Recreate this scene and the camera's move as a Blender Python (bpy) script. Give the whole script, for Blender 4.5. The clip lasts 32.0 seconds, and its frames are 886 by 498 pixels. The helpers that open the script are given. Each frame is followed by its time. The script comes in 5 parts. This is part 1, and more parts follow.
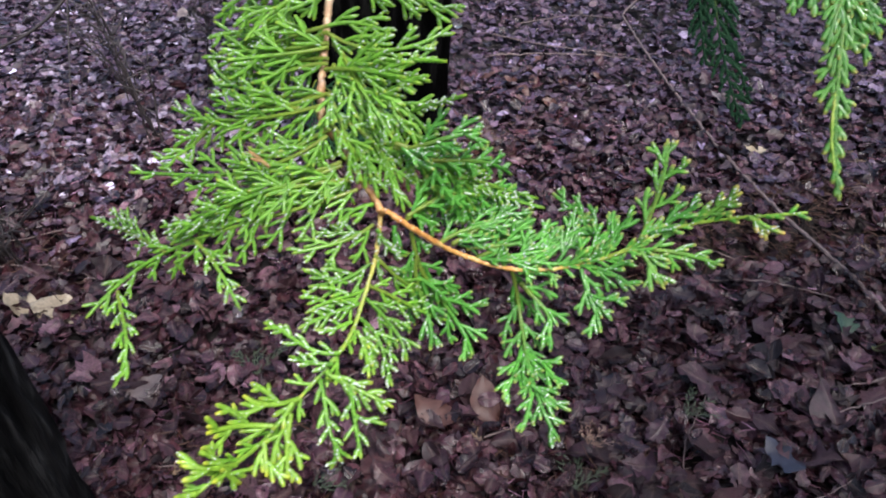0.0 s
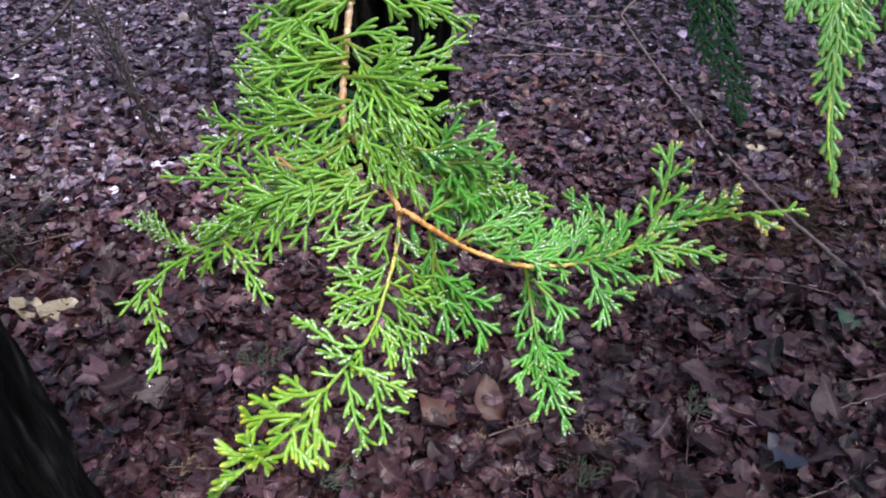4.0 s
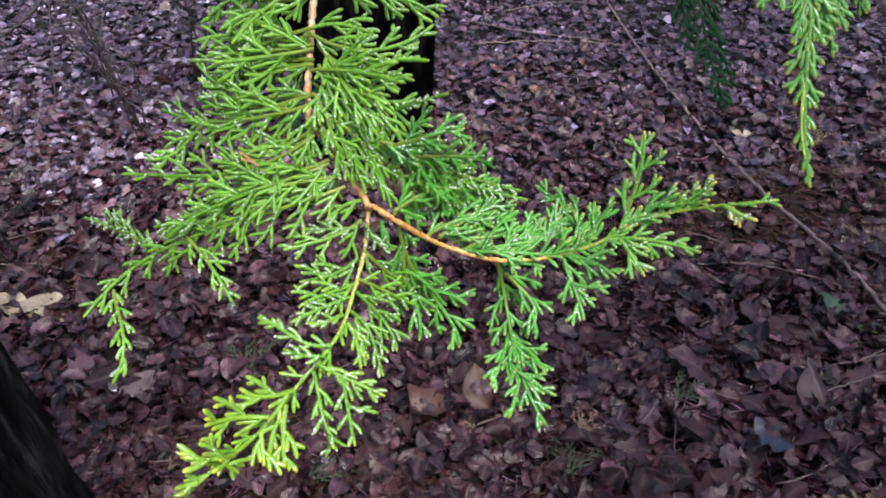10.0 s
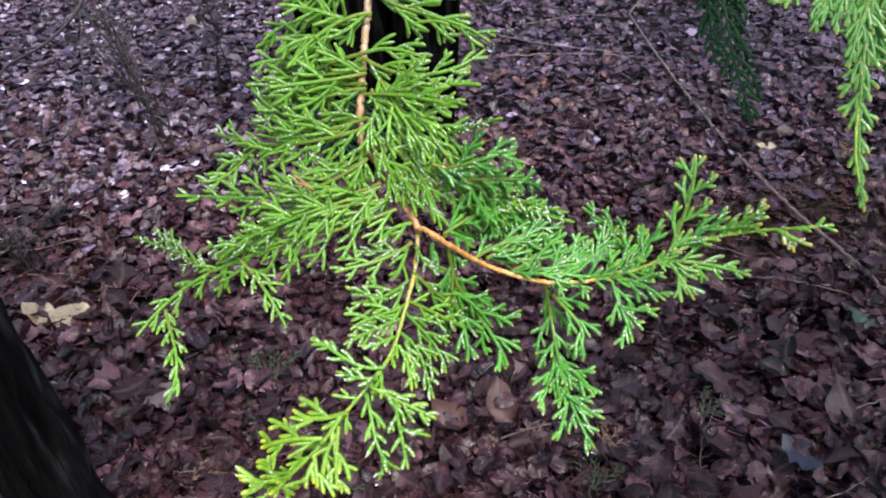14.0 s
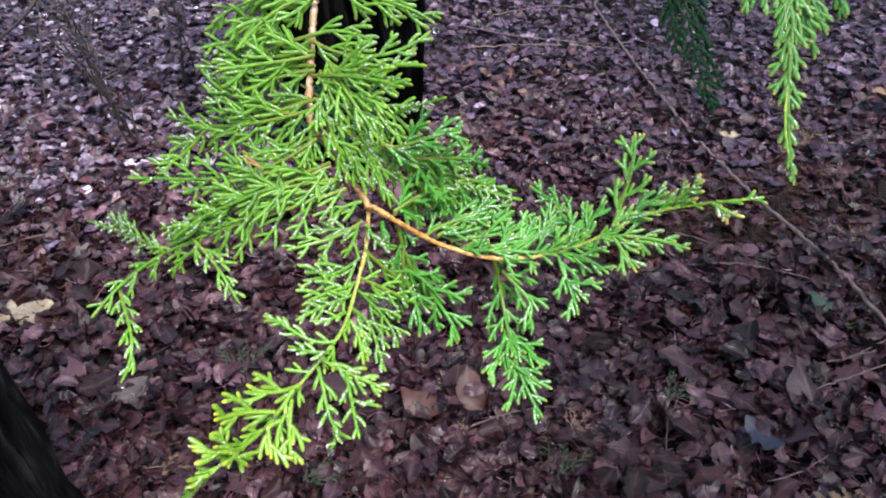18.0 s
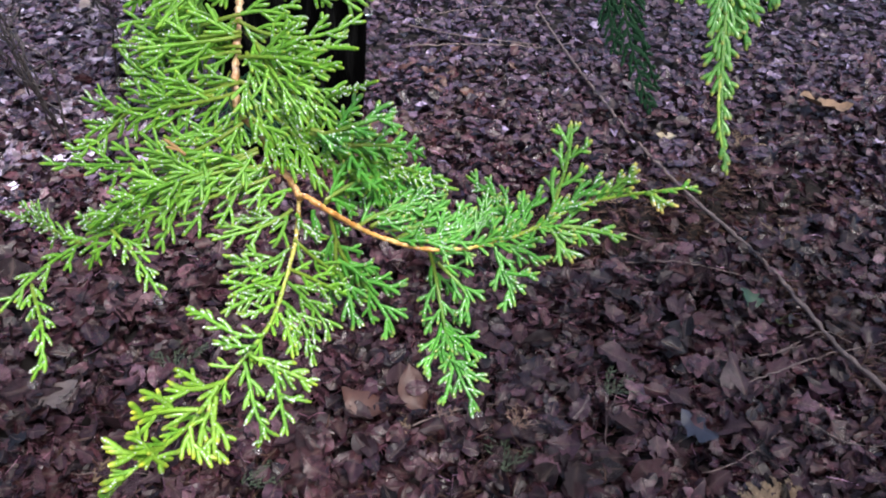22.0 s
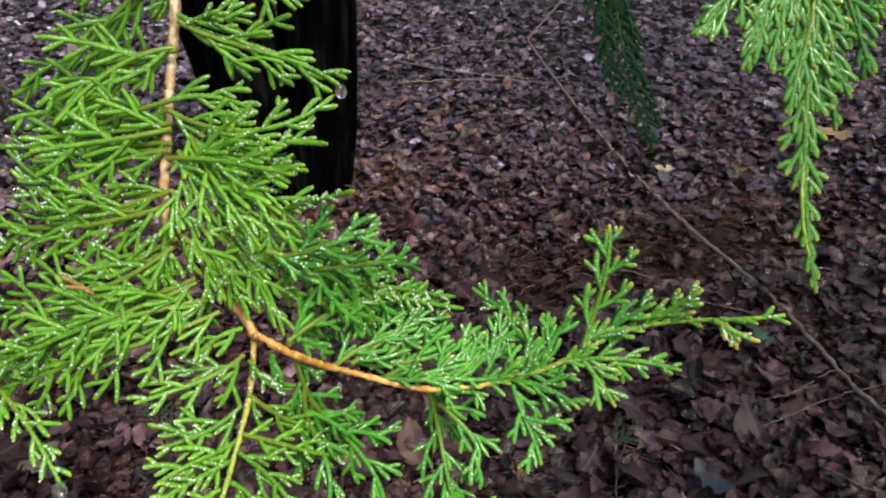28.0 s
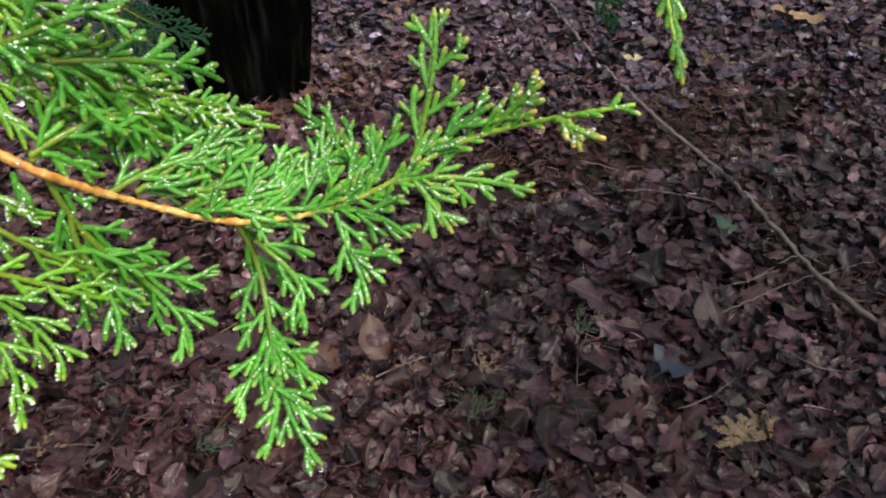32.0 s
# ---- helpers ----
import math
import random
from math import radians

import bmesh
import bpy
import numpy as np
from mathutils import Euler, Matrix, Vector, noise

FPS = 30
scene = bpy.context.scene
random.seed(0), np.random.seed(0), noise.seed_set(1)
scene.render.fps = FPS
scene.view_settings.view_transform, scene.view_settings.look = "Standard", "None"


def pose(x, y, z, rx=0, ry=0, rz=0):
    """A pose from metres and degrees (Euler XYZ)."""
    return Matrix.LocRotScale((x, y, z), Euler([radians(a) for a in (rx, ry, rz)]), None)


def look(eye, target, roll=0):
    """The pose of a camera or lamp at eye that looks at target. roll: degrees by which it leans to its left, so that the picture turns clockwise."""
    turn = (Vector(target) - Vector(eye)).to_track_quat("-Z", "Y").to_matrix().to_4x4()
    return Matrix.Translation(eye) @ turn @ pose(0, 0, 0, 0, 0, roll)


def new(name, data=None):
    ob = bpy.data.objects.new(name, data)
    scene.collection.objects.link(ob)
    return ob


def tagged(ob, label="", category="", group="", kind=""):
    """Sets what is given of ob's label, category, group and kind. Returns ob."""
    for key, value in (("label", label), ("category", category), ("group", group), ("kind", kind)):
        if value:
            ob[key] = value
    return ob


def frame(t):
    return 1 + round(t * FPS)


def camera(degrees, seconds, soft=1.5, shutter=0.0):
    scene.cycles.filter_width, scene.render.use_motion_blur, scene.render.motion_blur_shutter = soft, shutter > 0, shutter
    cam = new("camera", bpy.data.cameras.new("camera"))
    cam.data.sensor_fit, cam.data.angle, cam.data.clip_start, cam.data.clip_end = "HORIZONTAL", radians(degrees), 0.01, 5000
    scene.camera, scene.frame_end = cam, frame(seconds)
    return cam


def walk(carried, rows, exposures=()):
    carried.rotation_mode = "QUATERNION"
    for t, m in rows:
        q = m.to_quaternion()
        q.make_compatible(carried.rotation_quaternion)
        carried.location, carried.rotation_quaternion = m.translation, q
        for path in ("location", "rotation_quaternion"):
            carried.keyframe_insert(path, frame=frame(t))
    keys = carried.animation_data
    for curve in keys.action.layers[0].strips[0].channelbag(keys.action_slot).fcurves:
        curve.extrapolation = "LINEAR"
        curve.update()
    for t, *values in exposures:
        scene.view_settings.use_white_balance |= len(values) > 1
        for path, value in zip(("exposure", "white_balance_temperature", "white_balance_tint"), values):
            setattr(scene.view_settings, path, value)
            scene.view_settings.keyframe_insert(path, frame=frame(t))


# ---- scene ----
cam = camera(61.1, 32.0, soft=1.95, shutter=0.4)
PATH = [
    (0, (0.0278, 0.0115, 1.4072), (0.0366, 1.5970, 0.1881), 0.13),
    (0.5, (0.0102, 0.0061, 1.4047), (0.0232, 1.5770, 0.1669), 0.05),
    (1, (0.0237, 0.0092, 1.4004), (0.0412, 1.5614, 0.1393), 0.40),
    (1.5, (0.0221, 0.0022, 1.4044), (0.0266, 1.5614, 0.1519), 0.05),
    (2, (0.0178, 0.0091, 1.4032), (0.0449, 1.5780, 0.1632), 0.04),
    (2.5, (0.0226, -0.0080, 1.4136), (0.0321, 1.5675, 0.1817), -0.23),
    (3, (0.0246, 0.0011, 1.4118), (0.0434, 1.5806, 0.1851), -0.01),
    (3.5, (0.0208, -0.0015, 1.4152), (0.0318, 1.5840, 0.1961), -0.28),
    (5.5, (0.0272, 0.0108, 1.4130), (0.0377, 1.5997, 0.1984), -0.71),
    (6, (0.0293, 0.0173, 1.4163), (0.0652, 1.6191, 0.2193), -1.03),
    (6.5, (0.0423, 0.0289, 1.4216), (0.1519, 1.6514, 0.2573), -0.25),
    (7, (0.0410, 0.0274, 1.4256), (0.1959, 1.6626, 0.2845), 0.25),
    (7.5, (0.0457, 0.0292, 1.4254), (0.2036, 1.6651, 0.2856), 0.26),
    (8, (0.0415, 0.0212, 1.4233), (0.1831, 1.6436, 0.2624), 0.21),
    (8.5, (0.0393, 0.0139, 1.4214), (0.1572, 1.6190, 0.2341), 0.17),
    (9, (0.0362, 0.0060, 1.4189), (0.1248, 1.5944, 0.2068), 0.32),
    (9.5, (0.0298, 0.0044, 1.4146), (0.0845, 1.5734, 0.1755), -0.60),
    (10, (0.0291, 0.0054, 1.4138), (0.0638, 1.5726, 0.1718), -0.54),
    (10.5, (0.0226, 0.0054, 1.4144), (0.0615, 1.5753, 0.1760), -0.49),
    (11, (0.0232, 0.0066, 1.4155), (0.0527, 1.5792, 0.1802), -0.49),
    (11.5, (0.0218, 0.0041, 1.4155), (0.0390, 1.5793, 0.1832), -0.82),
    (12, (0.0204, 0.0053, 1.4149), (0.0242, 1.5802, 0.1822), -1.19),
    (12.5, (0.0207, 0.0046, 1.4154), (0.0199, 1.5815, 0.1851), -1.25),
    (13, (0.0168, 0.0069, 1.4145), (0.0138, 1.5844, 0.1851), -1.18),
    (13.5, (0.0184, 0.0073, 1.4167), (0.0066, 1.5884, 0.1920), -1.28),
    (14, (0.0175, 0.0073, 1.4180), (0.0028, 1.5936, 0.2001), -1.37),
    (14.5, (0.0222, 0.0106, 1.4236), (0.0273, 1.6200, 0.2363), -1.39),
    (16.5, (0.0290, 0.0069, 1.4242), (0.0869, 1.6126, 0.2332), -1.01),
    (17, (0.0253, 0.0051, 1.4196), (0.0813, 1.5940, 0.2063), -0.97),
    (17.5, (0.0260, 0.0028, 1.4176), (0.0806, 1.5805, 0.1896), -0.79),
    (18, (0.0257, -0.0029, 1.4180), (0.0862, 1.5698, 0.1839), -0.52),
    (18.5, (0.0279, -0.0060, 1.4189), (0.1187, 1.5659, 0.1857), 0.05),
    (19, (0.0318, -0.0004, 1.4147), (0.1975, 1.5611, 0.1760), 1.34),
    (19.5, (0.0303, -0.0001, 1.4125), (0.2598, 1.5519, 0.1721), 2.97),
    (20, (0.0284, -0.0025, 1.4118), (0.2465, 1.5538, 0.1746), 2.93),
    (20.5, (0.0254, -0.0059, 1.4130), (0.2653, 1.5568, 0.1880), 3.26),
    (21, (0.0280, -0.0036, 1.4147), (0.2578, 1.5613, 0.1906), 3.35),
    (21.5, (0.0289, -0.0028, 1.4138), (0.2485, 1.5665, 0.1935), 2.92),
    (22, (0.0295, 0.0008, 1.4103), (0.2403, 1.5618, 0.1779), 2.79),
    (22.5, (0.0282, 0.0079, 1.4048), (0.2351, 1.5606, 0.1613), 2.75),
    (23, (0.0201, 0.0163, 1.3983), (0.2357, 1.5560, 0.1401), 3.42),
    (23.5, (0.0103, 0.0294, 1.3902), (0.2113, 1.5509, 0.1079), 3.46),
    (24, (0.0047, 0.0474, 1.3871), (0.2301, 1.5773, 0.1188), 3.24),
    (24.5, (-0.0033, 0.0593, 1.3836), (0.2446, 1.5947, 0.1263), 3.57),
    (25, (-0.0039, 0.0684, 1.3800), (0.2667, 1.5988, 0.1212), 3.44),
    (25.5, (-0.0110, 0.0712, 1.3829), (0.2843, 1.6111, 0.1413), 3.37),
    (26, (-0.0118, 0.0734, 1.3881), (0.4018, 1.6232, 0.1935), 4.28),
    (26.5, (-0.0086, 0.0849, 1.3899), (0.5751, 1.6151, 0.2420), 5.96),
    (28.5, (0.0458, 0.0735, 1.3960), (0.1837, 1.6855, 0.2202), 0.24),
    (29, (0.0477, 0.0763, 1.3877), (0.1966, 1.6576, 0.1722), -0.74),
    (29.5, (0.0632, 0.0783, 1.3797), (0.2655, 1.6223, 0.1247), 0.15),
    (30, (0.0684, 0.0851, 1.3683), (0.2991, 1.5971, 0.0797), 0.69),
    (30.5, (0.0744, 0.0847, 1.3661), (0.3382, 1.5828, 0.0676), 1.14),
    (31, (0.0805, 0.0824, 1.3612), (0.3378, 1.5515, 0.0287), 1.52),
    (31.5, (0.0775, 0.0791, 1.3554), (0.3268, 1.5351, 0.0070), 1.32),
    (32, (0.0838, 0.0825, 1.3529), (0.3462, 1.5255, -0.0069), 1.59),
]
walk(cam, [(t, look(eye, target, roll)) for t, eye, target, roll in PATH], [(0, 0.88, 6250, 14), (14, 0.92, 6300, 14), (17, 0.98, 6200, 14), (18.5, 1.08, 6200, 14), (20, 0.9, 6250, 13), (21, 1.1, 6200, 14), (22, 1.04, 6300, 12), (23.5, 0.86, 6700, 6), (25, 0.62, 7000, -1), (28, 0.6, 7100, -1), (31, 0.72, 7200, 0), (32, 0.78, 7200, 1)])

# ---------------------------------------------------------------- light
SUN_DIR = Vector((0.30, -0.40, 1.0)).normalized()
world = bpy.data.worlds.new("overcast_sky")
scene.world = world
world.use_nodes = True
wn = world.node_tree
sky = wn.nodes.new("ShaderNodeTexSky")
sky.sky_type, sky.sun_disc = "NISHITA", False
sky.sun_elevation = math.asin(SUN_DIR.z)
sky.sun_rotation = math.atan2(SUN_DIR.x, SUN_DIR.y)
sky.air_density, sky.dust_density, sky.ozone_density = 1.0, 5.0, 1.0
wn.links.new(sky.outputs[0], wn.nodes["Background"].inputs[0])
wn.nodes["Background"].inputs[1].default_value = 0.14
sun_lamp = bpy.data.lights.new("sun", "SUN")
sun_lamp.energy, sun_lamp.angle, sun_lamp.color = 2.9, radians(22), (1.0, 0.97, 0.93)
sun = new("sun", sun_lamp)
sun.matrix_world = look(SUN_DIR * 20, (0, 0, 0))


# ---------------------------------------------------------------- materials
def nodes_of(name):
    m = bpy.data.materials.new(name)
    m.use_nodes = True
    return m, m.node_tree, m.node_tree.nodes["Principled BSDF"]


def ramp(nt, fac, stops):
    r = nt.nodes.new("ShaderNodeValToRGB")
    while len(r.color_ramp.elements) < len(stops):
        r.color_ramp.elements.new(0.5)
    for el, (p, c) in zip(r.color_ramp.elements, stops):
        el.position, el.color = p, (*c, 1)
    nt.links.new(fac, r.inputs[0])
    return r.outputs[0]


def noise_tex(nt, scale, detail=4.0, rough=0.55, coord="Object"):
    c = nt.nodes.new("ShaderNodeTexCoord")
    n = nt.nodes.new("ShaderNodeTexNoise")
    n.inputs["Scale"].default_value, n.inputs["Detail"].default_value, n.inputs["Roughness"].default_value = scale, detail, rough
    nt.links.new(c.outputs[coord], n.inputs["Vector"])
    return n.outputs["Fac"]


def mixed(nt, fac, a, b, mode="MIX"):
    m = nt.nodes.new("ShaderNodeMix")
    m.data_type, m.blend_type = "RGBA", mode
    ins = [s for s in m.inputs if s.enabled]
    for value, sock in zip((fac, a, b), ins):
        if isinstance(value, bpy.types.NodeSocket):
            nt.links.new(value, sock)
        else:
            sock.default_value = value if isinstance(value, float) else (*value, 1)
    return [s for s in m.outputs if s.enabled][0]


def maths(nt, op, a, b):
    m = nt.nodes.new("ShaderNodeMath")
    m.operation = op
    for value, sock in zip((a, b), m.inputs):
        if isinstance(value, bpy.types.NodeSocket):
            nt.links.new(value, sock)
        else:
            sock.default_value = value
    return m.outputs[0]


def bumped(nt, bsdf, height, strength, distance):
    b = nt.nodes.new("ShaderNodeBump")
    b.inputs["Strength"].default_value, b.inputs["Distance"].default_value = strength, distance
    nt.links.new(height, b.inputs["Height"])
    nt.links.new(b.outputs[0], bsdf.inputs["Normal"])


def attribute(nt, name):
    a = nt.nodes.new("ShaderNodeAttribute")
    a.attribute_name = name
    return a.outputs["Fac"]


def scale_leaf_material(name, dark, mid, light, tip, wet=0.85, bloom=0.0):
    m, nt, b = nodes_of(name)
    info = nt.nodes.new("ShaderNodeObjectInfo")
    base = mixed(nt, 0.5, ramp(nt, noise_tex(nt, 180, 2), [(0.3, dark), (0.52, mid), (0.75, light)]), ramp(nt, noise_tex(nt, 620, 1), [(0.36, dark), (0.5, mid), (0.64, light)]))
    hue = mixed(nt, maths(nt, "MULTIPLY", info.outputs["Random"], 0.4), base, light)
    hue = mixed(nt, attribute(nt, "tone"), hue, dark)
    hue = mixed(nt, maths(nt, "MULTIPLY", attribute(nt, "rim"), 0.4), hue, tuple(min(1.0, c * 1.2 + 0.02 * wet + bloom) for c in light))
    col = mixed(nt, attribute(nt, "tip"), hue, tip)
    col = mixed(nt, attribute(nt, "bark"), col, (0.26, 0.30, 0.035))
    nt.links.new(col, b.inputs["Base Color"])
    b.inputs["Roughness"].default_value = 0.42
    b.inputs["Specular IOR Level"].default_value = 0.5 if wet else 0.12
    film = ramp(nt, noise_tex(nt, 420, 2), [(0.40, (0.0, 0.0, 0.0)), (0.52, (wet, wet, wet))])
    nt.links.new(film, b.inputs["Coat Weight"])
    b.inputs["Coat Roughness"].default_value = 0.1
    tr = nt.nodes.new("ShaderNodeBsdfTranslucent")
    nt.links.new(col, tr.inputs[0])
    mx = nt.nodes.new("ShaderNodeMixShader")
    mx.inputs[0].default_value = 0.4
    nt.links.new(b.outputs[0], mx.inputs[1])
    nt.links.new(tr.outputs[0], mx.inputs[2])
    nt.links.new(mx.outputs[0], nt.nodes["Material Output"].inputs[0])
    bumped(nt, b, noise_tex(nt, 1300, 2), 0.6, 0.0006)
    return m


GREEN = scale_leaf_material("scale_leaf_green", (0.045, 0.165, 0.011), (0.145, 0.41, 0.024), (0.26, 0.57, 0.052), (0.56, 0.60, 0.05))
LUSH = scale_leaf_material("scale_leaf_lush_green", (0.022, 0.13, 0.012), (0.078, 0.375, 0.032), (0.175, 0.56, 0.068), (0.66, 0.50, 0.12), 1.0, 0.02)
# darker copy of the leaf green: shade put into the colour
SHADE_GREEN = scale_leaf_material("scale_leaf_shade_green", (0.008, 0.034, 0.016), (0.016, 0.058, 0.026), (0.026, 0.085, 0.036), (0.045, 0.11, 0.04), 0.0)


def twig_bark_material():
    m, nt, b = nodes_of("twig_bark")
    old = ramp(nt, noise_tex(nt, 330, 4), [(0.3, (0.13, 0.075, 0.045)), (0.47, (0.32, 0.22, 0.14)), (0.62, (0.62, 0.51, 0.38))])
    young = ramp(nt, noise_tex(nt, 300, 3), [(0.32, (0.30, 0.10, 0.018)), (0.5, (0.55, 0.25, 0.05)), (0.68, (0.74, 0.52, 0.20))])
    green = ramp(nt, noise_tex(nt, 300, 3), [(0.3, (0.10, 0.24, 0.02)), (0.6, (0.20, 0.34, 0.03)), (0.8, (0.38, 0.36, 0.06))])
    col = mixed(nt, attribute(nt, "age"), young, old)
    col = mixed(nt, attribute(nt, "green"), col, green)
    nt.links.new(col, b.inputs["Base Color"])
    b.inputs["Roughness"].default_value = 0.42
    bumped(nt, b, noise_tex(nt, 900, 4), 0.5, 0.0006)
    return m


BARK_TWIG = twig_bark_material()


def litter_material(name, pale, dim=1.0, ash=0.0):
    m, nt, b = nodes_of(name)
    g = nt.nodes.new("ShaderNodeNewGeometry")
    info = nt.nodes.new("ShaderNodeObjectInfo")
    seed = maths(nt, "FRACT", maths(nt, "ADD", g.outputs["Random Per Island"], info.outputs["Random"]), 0.0)
    tones = [(0.0, (0.010, 0.005, 0.006)), (0.16, (0.024, 0.011, 0.012)), (0.34, (0.054, 0.022, 0.020)), (0.48, (0.036, 0.021, 0.028)),
             (0.62, (0.072, 0.032, 0.029)), (0.76, (0.054, 0.033, 0.041)), (0.88, (0.094, 0.048, 0.046)), (0.96, (0.13, 0.080, 0.078)), (1.0, (0.24, 0.18, 0.175))]
    # higher pale and ash put grey-blue sky sheen into the leaf colour
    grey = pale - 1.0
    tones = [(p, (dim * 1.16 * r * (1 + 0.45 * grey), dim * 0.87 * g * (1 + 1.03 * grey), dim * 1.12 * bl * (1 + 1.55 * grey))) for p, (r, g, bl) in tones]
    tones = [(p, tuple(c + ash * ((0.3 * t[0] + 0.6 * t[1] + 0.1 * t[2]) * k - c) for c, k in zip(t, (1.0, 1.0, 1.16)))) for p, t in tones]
    base = ramp(nt, seed, tones)
    blotch = ramp(nt, noise_tex(nt, 38, 7, 0.66), [(0.36, (0.22, 0.2, 0.21)), (0.5, (0.88, 0.84, 0.86)), (0.68, (1.35, 1.28, 1.3))])
    grain = ramp(nt, noise_tex(nt, 260, 4, 0.6), [(0.34, (0.62, 0.6, 0.62)), (0.6, (1.1, 1.08, 1.08))])
    col = mixed(nt, 1.0, mixed(nt, 1.0, base, blotch, "MULTIPLY"), grain, "MULTIPLY")
    rib = maths(nt, "POWER", attribute(nt, "rib"), 9.0)
    col = mixed(nt, maths(nt, "MULTIPLY", rib, 0.5), col, tuple(dim * c for c in (0.20, 0.14, 0.12)))
    nt.links.new(col, b.inputs["Base Color"])
    b.inputs["Specular IOR Level"].default_value = 0.48
    wet = maths(nt, "FRACT", maths(nt, "MULTIPLY", seed, 7.31), 0.0)
    gloss = maths(nt, "ADD", maths(nt, "MULTIPLY", maths(nt, "POWER", wet, 1.6), 0.34), maths(nt, "MULTIPLY", noise_tex(nt, 45, 3), 0.34))
    nt.links.new(maths(nt, "ADD", gloss, 0.04), b.inputs["Roughness"])
    bumped(nt, b, maths(nt, "ADD", noise_tex(nt, 110, 5, 0.6), maths(nt, "MULTIPLY", rib, 0.5)), 0.7, 0.004)
    return m


LITTER = litter_material("wet_fallen_leaf", 1.03, 0.70)
# farther leaves: grazing sky sheen and haze painted as paler grey
LITTER_SHEEN = litter_material("sky_sheen_leaf", 3.0, 1.9, 0.75)
LITTER_FAR = litter_material("wet_sheen_fallen_leaf", 2.4, 0.72, 0.2)


def plain_material(name, stops, scale, rough, bump=0.5, dist=0.004, detail=5.0):
    m, nt, b = nodes_of(name)
    n = noise_tex(nt, scale, detail)
    fine = noise_tex(nt, scale * 5.3, 4)
    both = maths(nt, "ADD", maths(nt, "MULTIPLY", n, 0.65), maths(nt, "MULTIPLY", fine, 0.35))
    nt.links.new(ramp(nt, both, stops), b.inputs["Base Color"])
    b.inputs["Roughness"].default_value = rough
    bumped(nt, b, both, bump, dist)
    return m


SOIL = plain_material("dark_wet_soil", [(0.3, (0.003, 0.002, 0.002)), (0.5, (0.008, 0.005, 0.005)), (0.7, (0.017, 0.011, 0.011))], 14, 0.9, 0.8, 0.01)
STICK = plain_material("dead_twig_bark", [(0.3, (0.065, 0.045, 0.042)), (0.55, (0.15, 0.11, 0.102)), (0.75, (0.26, 0.20, 0.185))], 40, 0.6)
DARK_STICK = plain_material("black_wet_twig", [(0.3, (0.012, 0.01, 0.01)), (0.7, (0.04, 0.03, 0.028))], 60, 0.5)
PALE_LEAF = plain_material("pale_cream_leaf", [(0.32, (0.12, 0.09, 0.055)), (0.52, (0.30, 0.25, 0.17)), (0.72, (0.50, 0.44, 0.33))], 30, 0.55)
TAN_LEAF = plain_material("tan_dry_leaf", [(0.3, (0.10, 0.06, 0.035)), (0.6, (0.24, 0.15, 0.085)), (0.8, (0.34, 0.24, 0.15))], 30, 0.5)
GREY_LEAF = plain_material("grey_wet_leaf", [(0.3, (0.07, 0.053, 0.05)), (0.6, (0.16, 0.128, 0.12)), (0.8, (0.26, 0.22, 0.21))], 30, 0.35)
ORANGE_LEAF = plain_material("russet_dead_leaf", [(0.3, (0.045, 0.018, 0.013)), (0.6, (0.085, 0.036, 0.026)), (0.8, (0.13, 0.07, 0.05))], 40, 0.5)
MOSS = plain_material("moss", [(0.3, (0.014, 0.02, 0.006)), (0.6, (0.04, 0.05, 0.014)), (0.8, (0.08, 0.085, 0.03))], 60, 0.8, 0.9, 0.01)
IVY = plain_material("ivy_green", [(0.3, (0.012, 0.035, 0.02)), (0.6, (0.025, 0.065, 0.036)), (0.8, (0.045, 0.1, 0.055))], 40, 0.4)


def trunk_material(name, k):
    m, nt, b = nodes_of(name)
    c = nt.nodes.new("ShaderNodeTexCoord")
    mp = nt.nodes.new("ShaderNodeMapping")
    mp.inputs["Scale"].default_value = (9, 9, 1.6)
    nt.links.new(c.outputs["Object"], mp.inputs[0])
    n = nt.nodes.new("ShaderNodeTexNoise")
    n.inputs["Scale"].default_value, n.inputs["Detail"].default_value = 3.2, 8
    nt.links.new(mp.outputs[0], n.inputs["Vector"])
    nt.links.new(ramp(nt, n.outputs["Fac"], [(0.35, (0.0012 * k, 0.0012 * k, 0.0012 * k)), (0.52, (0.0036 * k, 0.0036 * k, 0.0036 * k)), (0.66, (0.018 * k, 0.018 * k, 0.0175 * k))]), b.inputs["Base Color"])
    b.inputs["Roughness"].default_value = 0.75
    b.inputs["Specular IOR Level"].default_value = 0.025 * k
    bumped(nt, b, n.outputs["Fac"], 1.0, 0.03)
    return m


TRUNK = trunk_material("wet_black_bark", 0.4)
NEAR_BARK = trunk_material("wet_furrowed_bark", 2.4)


def water_material():
    m, nt, b = nodes_of("rain_water")
    b.inputs["Base Color"].default_value = (1, 1, 1, 1)
    b.inputs["Roughness"].default_value = 0.0
    b.inputs["IOR"].default_value = 1.33
    b.inputs["Transmission Weight"].default_value = 0.98
    return m


WATER = water_material()


def bead_material():
    """Fine rain beads: the skylight they gather is put in as a whitish base colour."""
    m, nt, b = nodes_of("rain_bead_glint")
    # whitish, barely clear base stands in for the bright caustic glints
    b.inputs["Base Color"].default_value = (0.80, 0.88, 0.82, 1)
    b.inputs["Roughness"].default_value = 0.12
    b.inputs["IOR"].default_value = 1.33
    b.inputs["Transmission Weight"].default_value = 0.35
    return m


BEAD = bead_material()


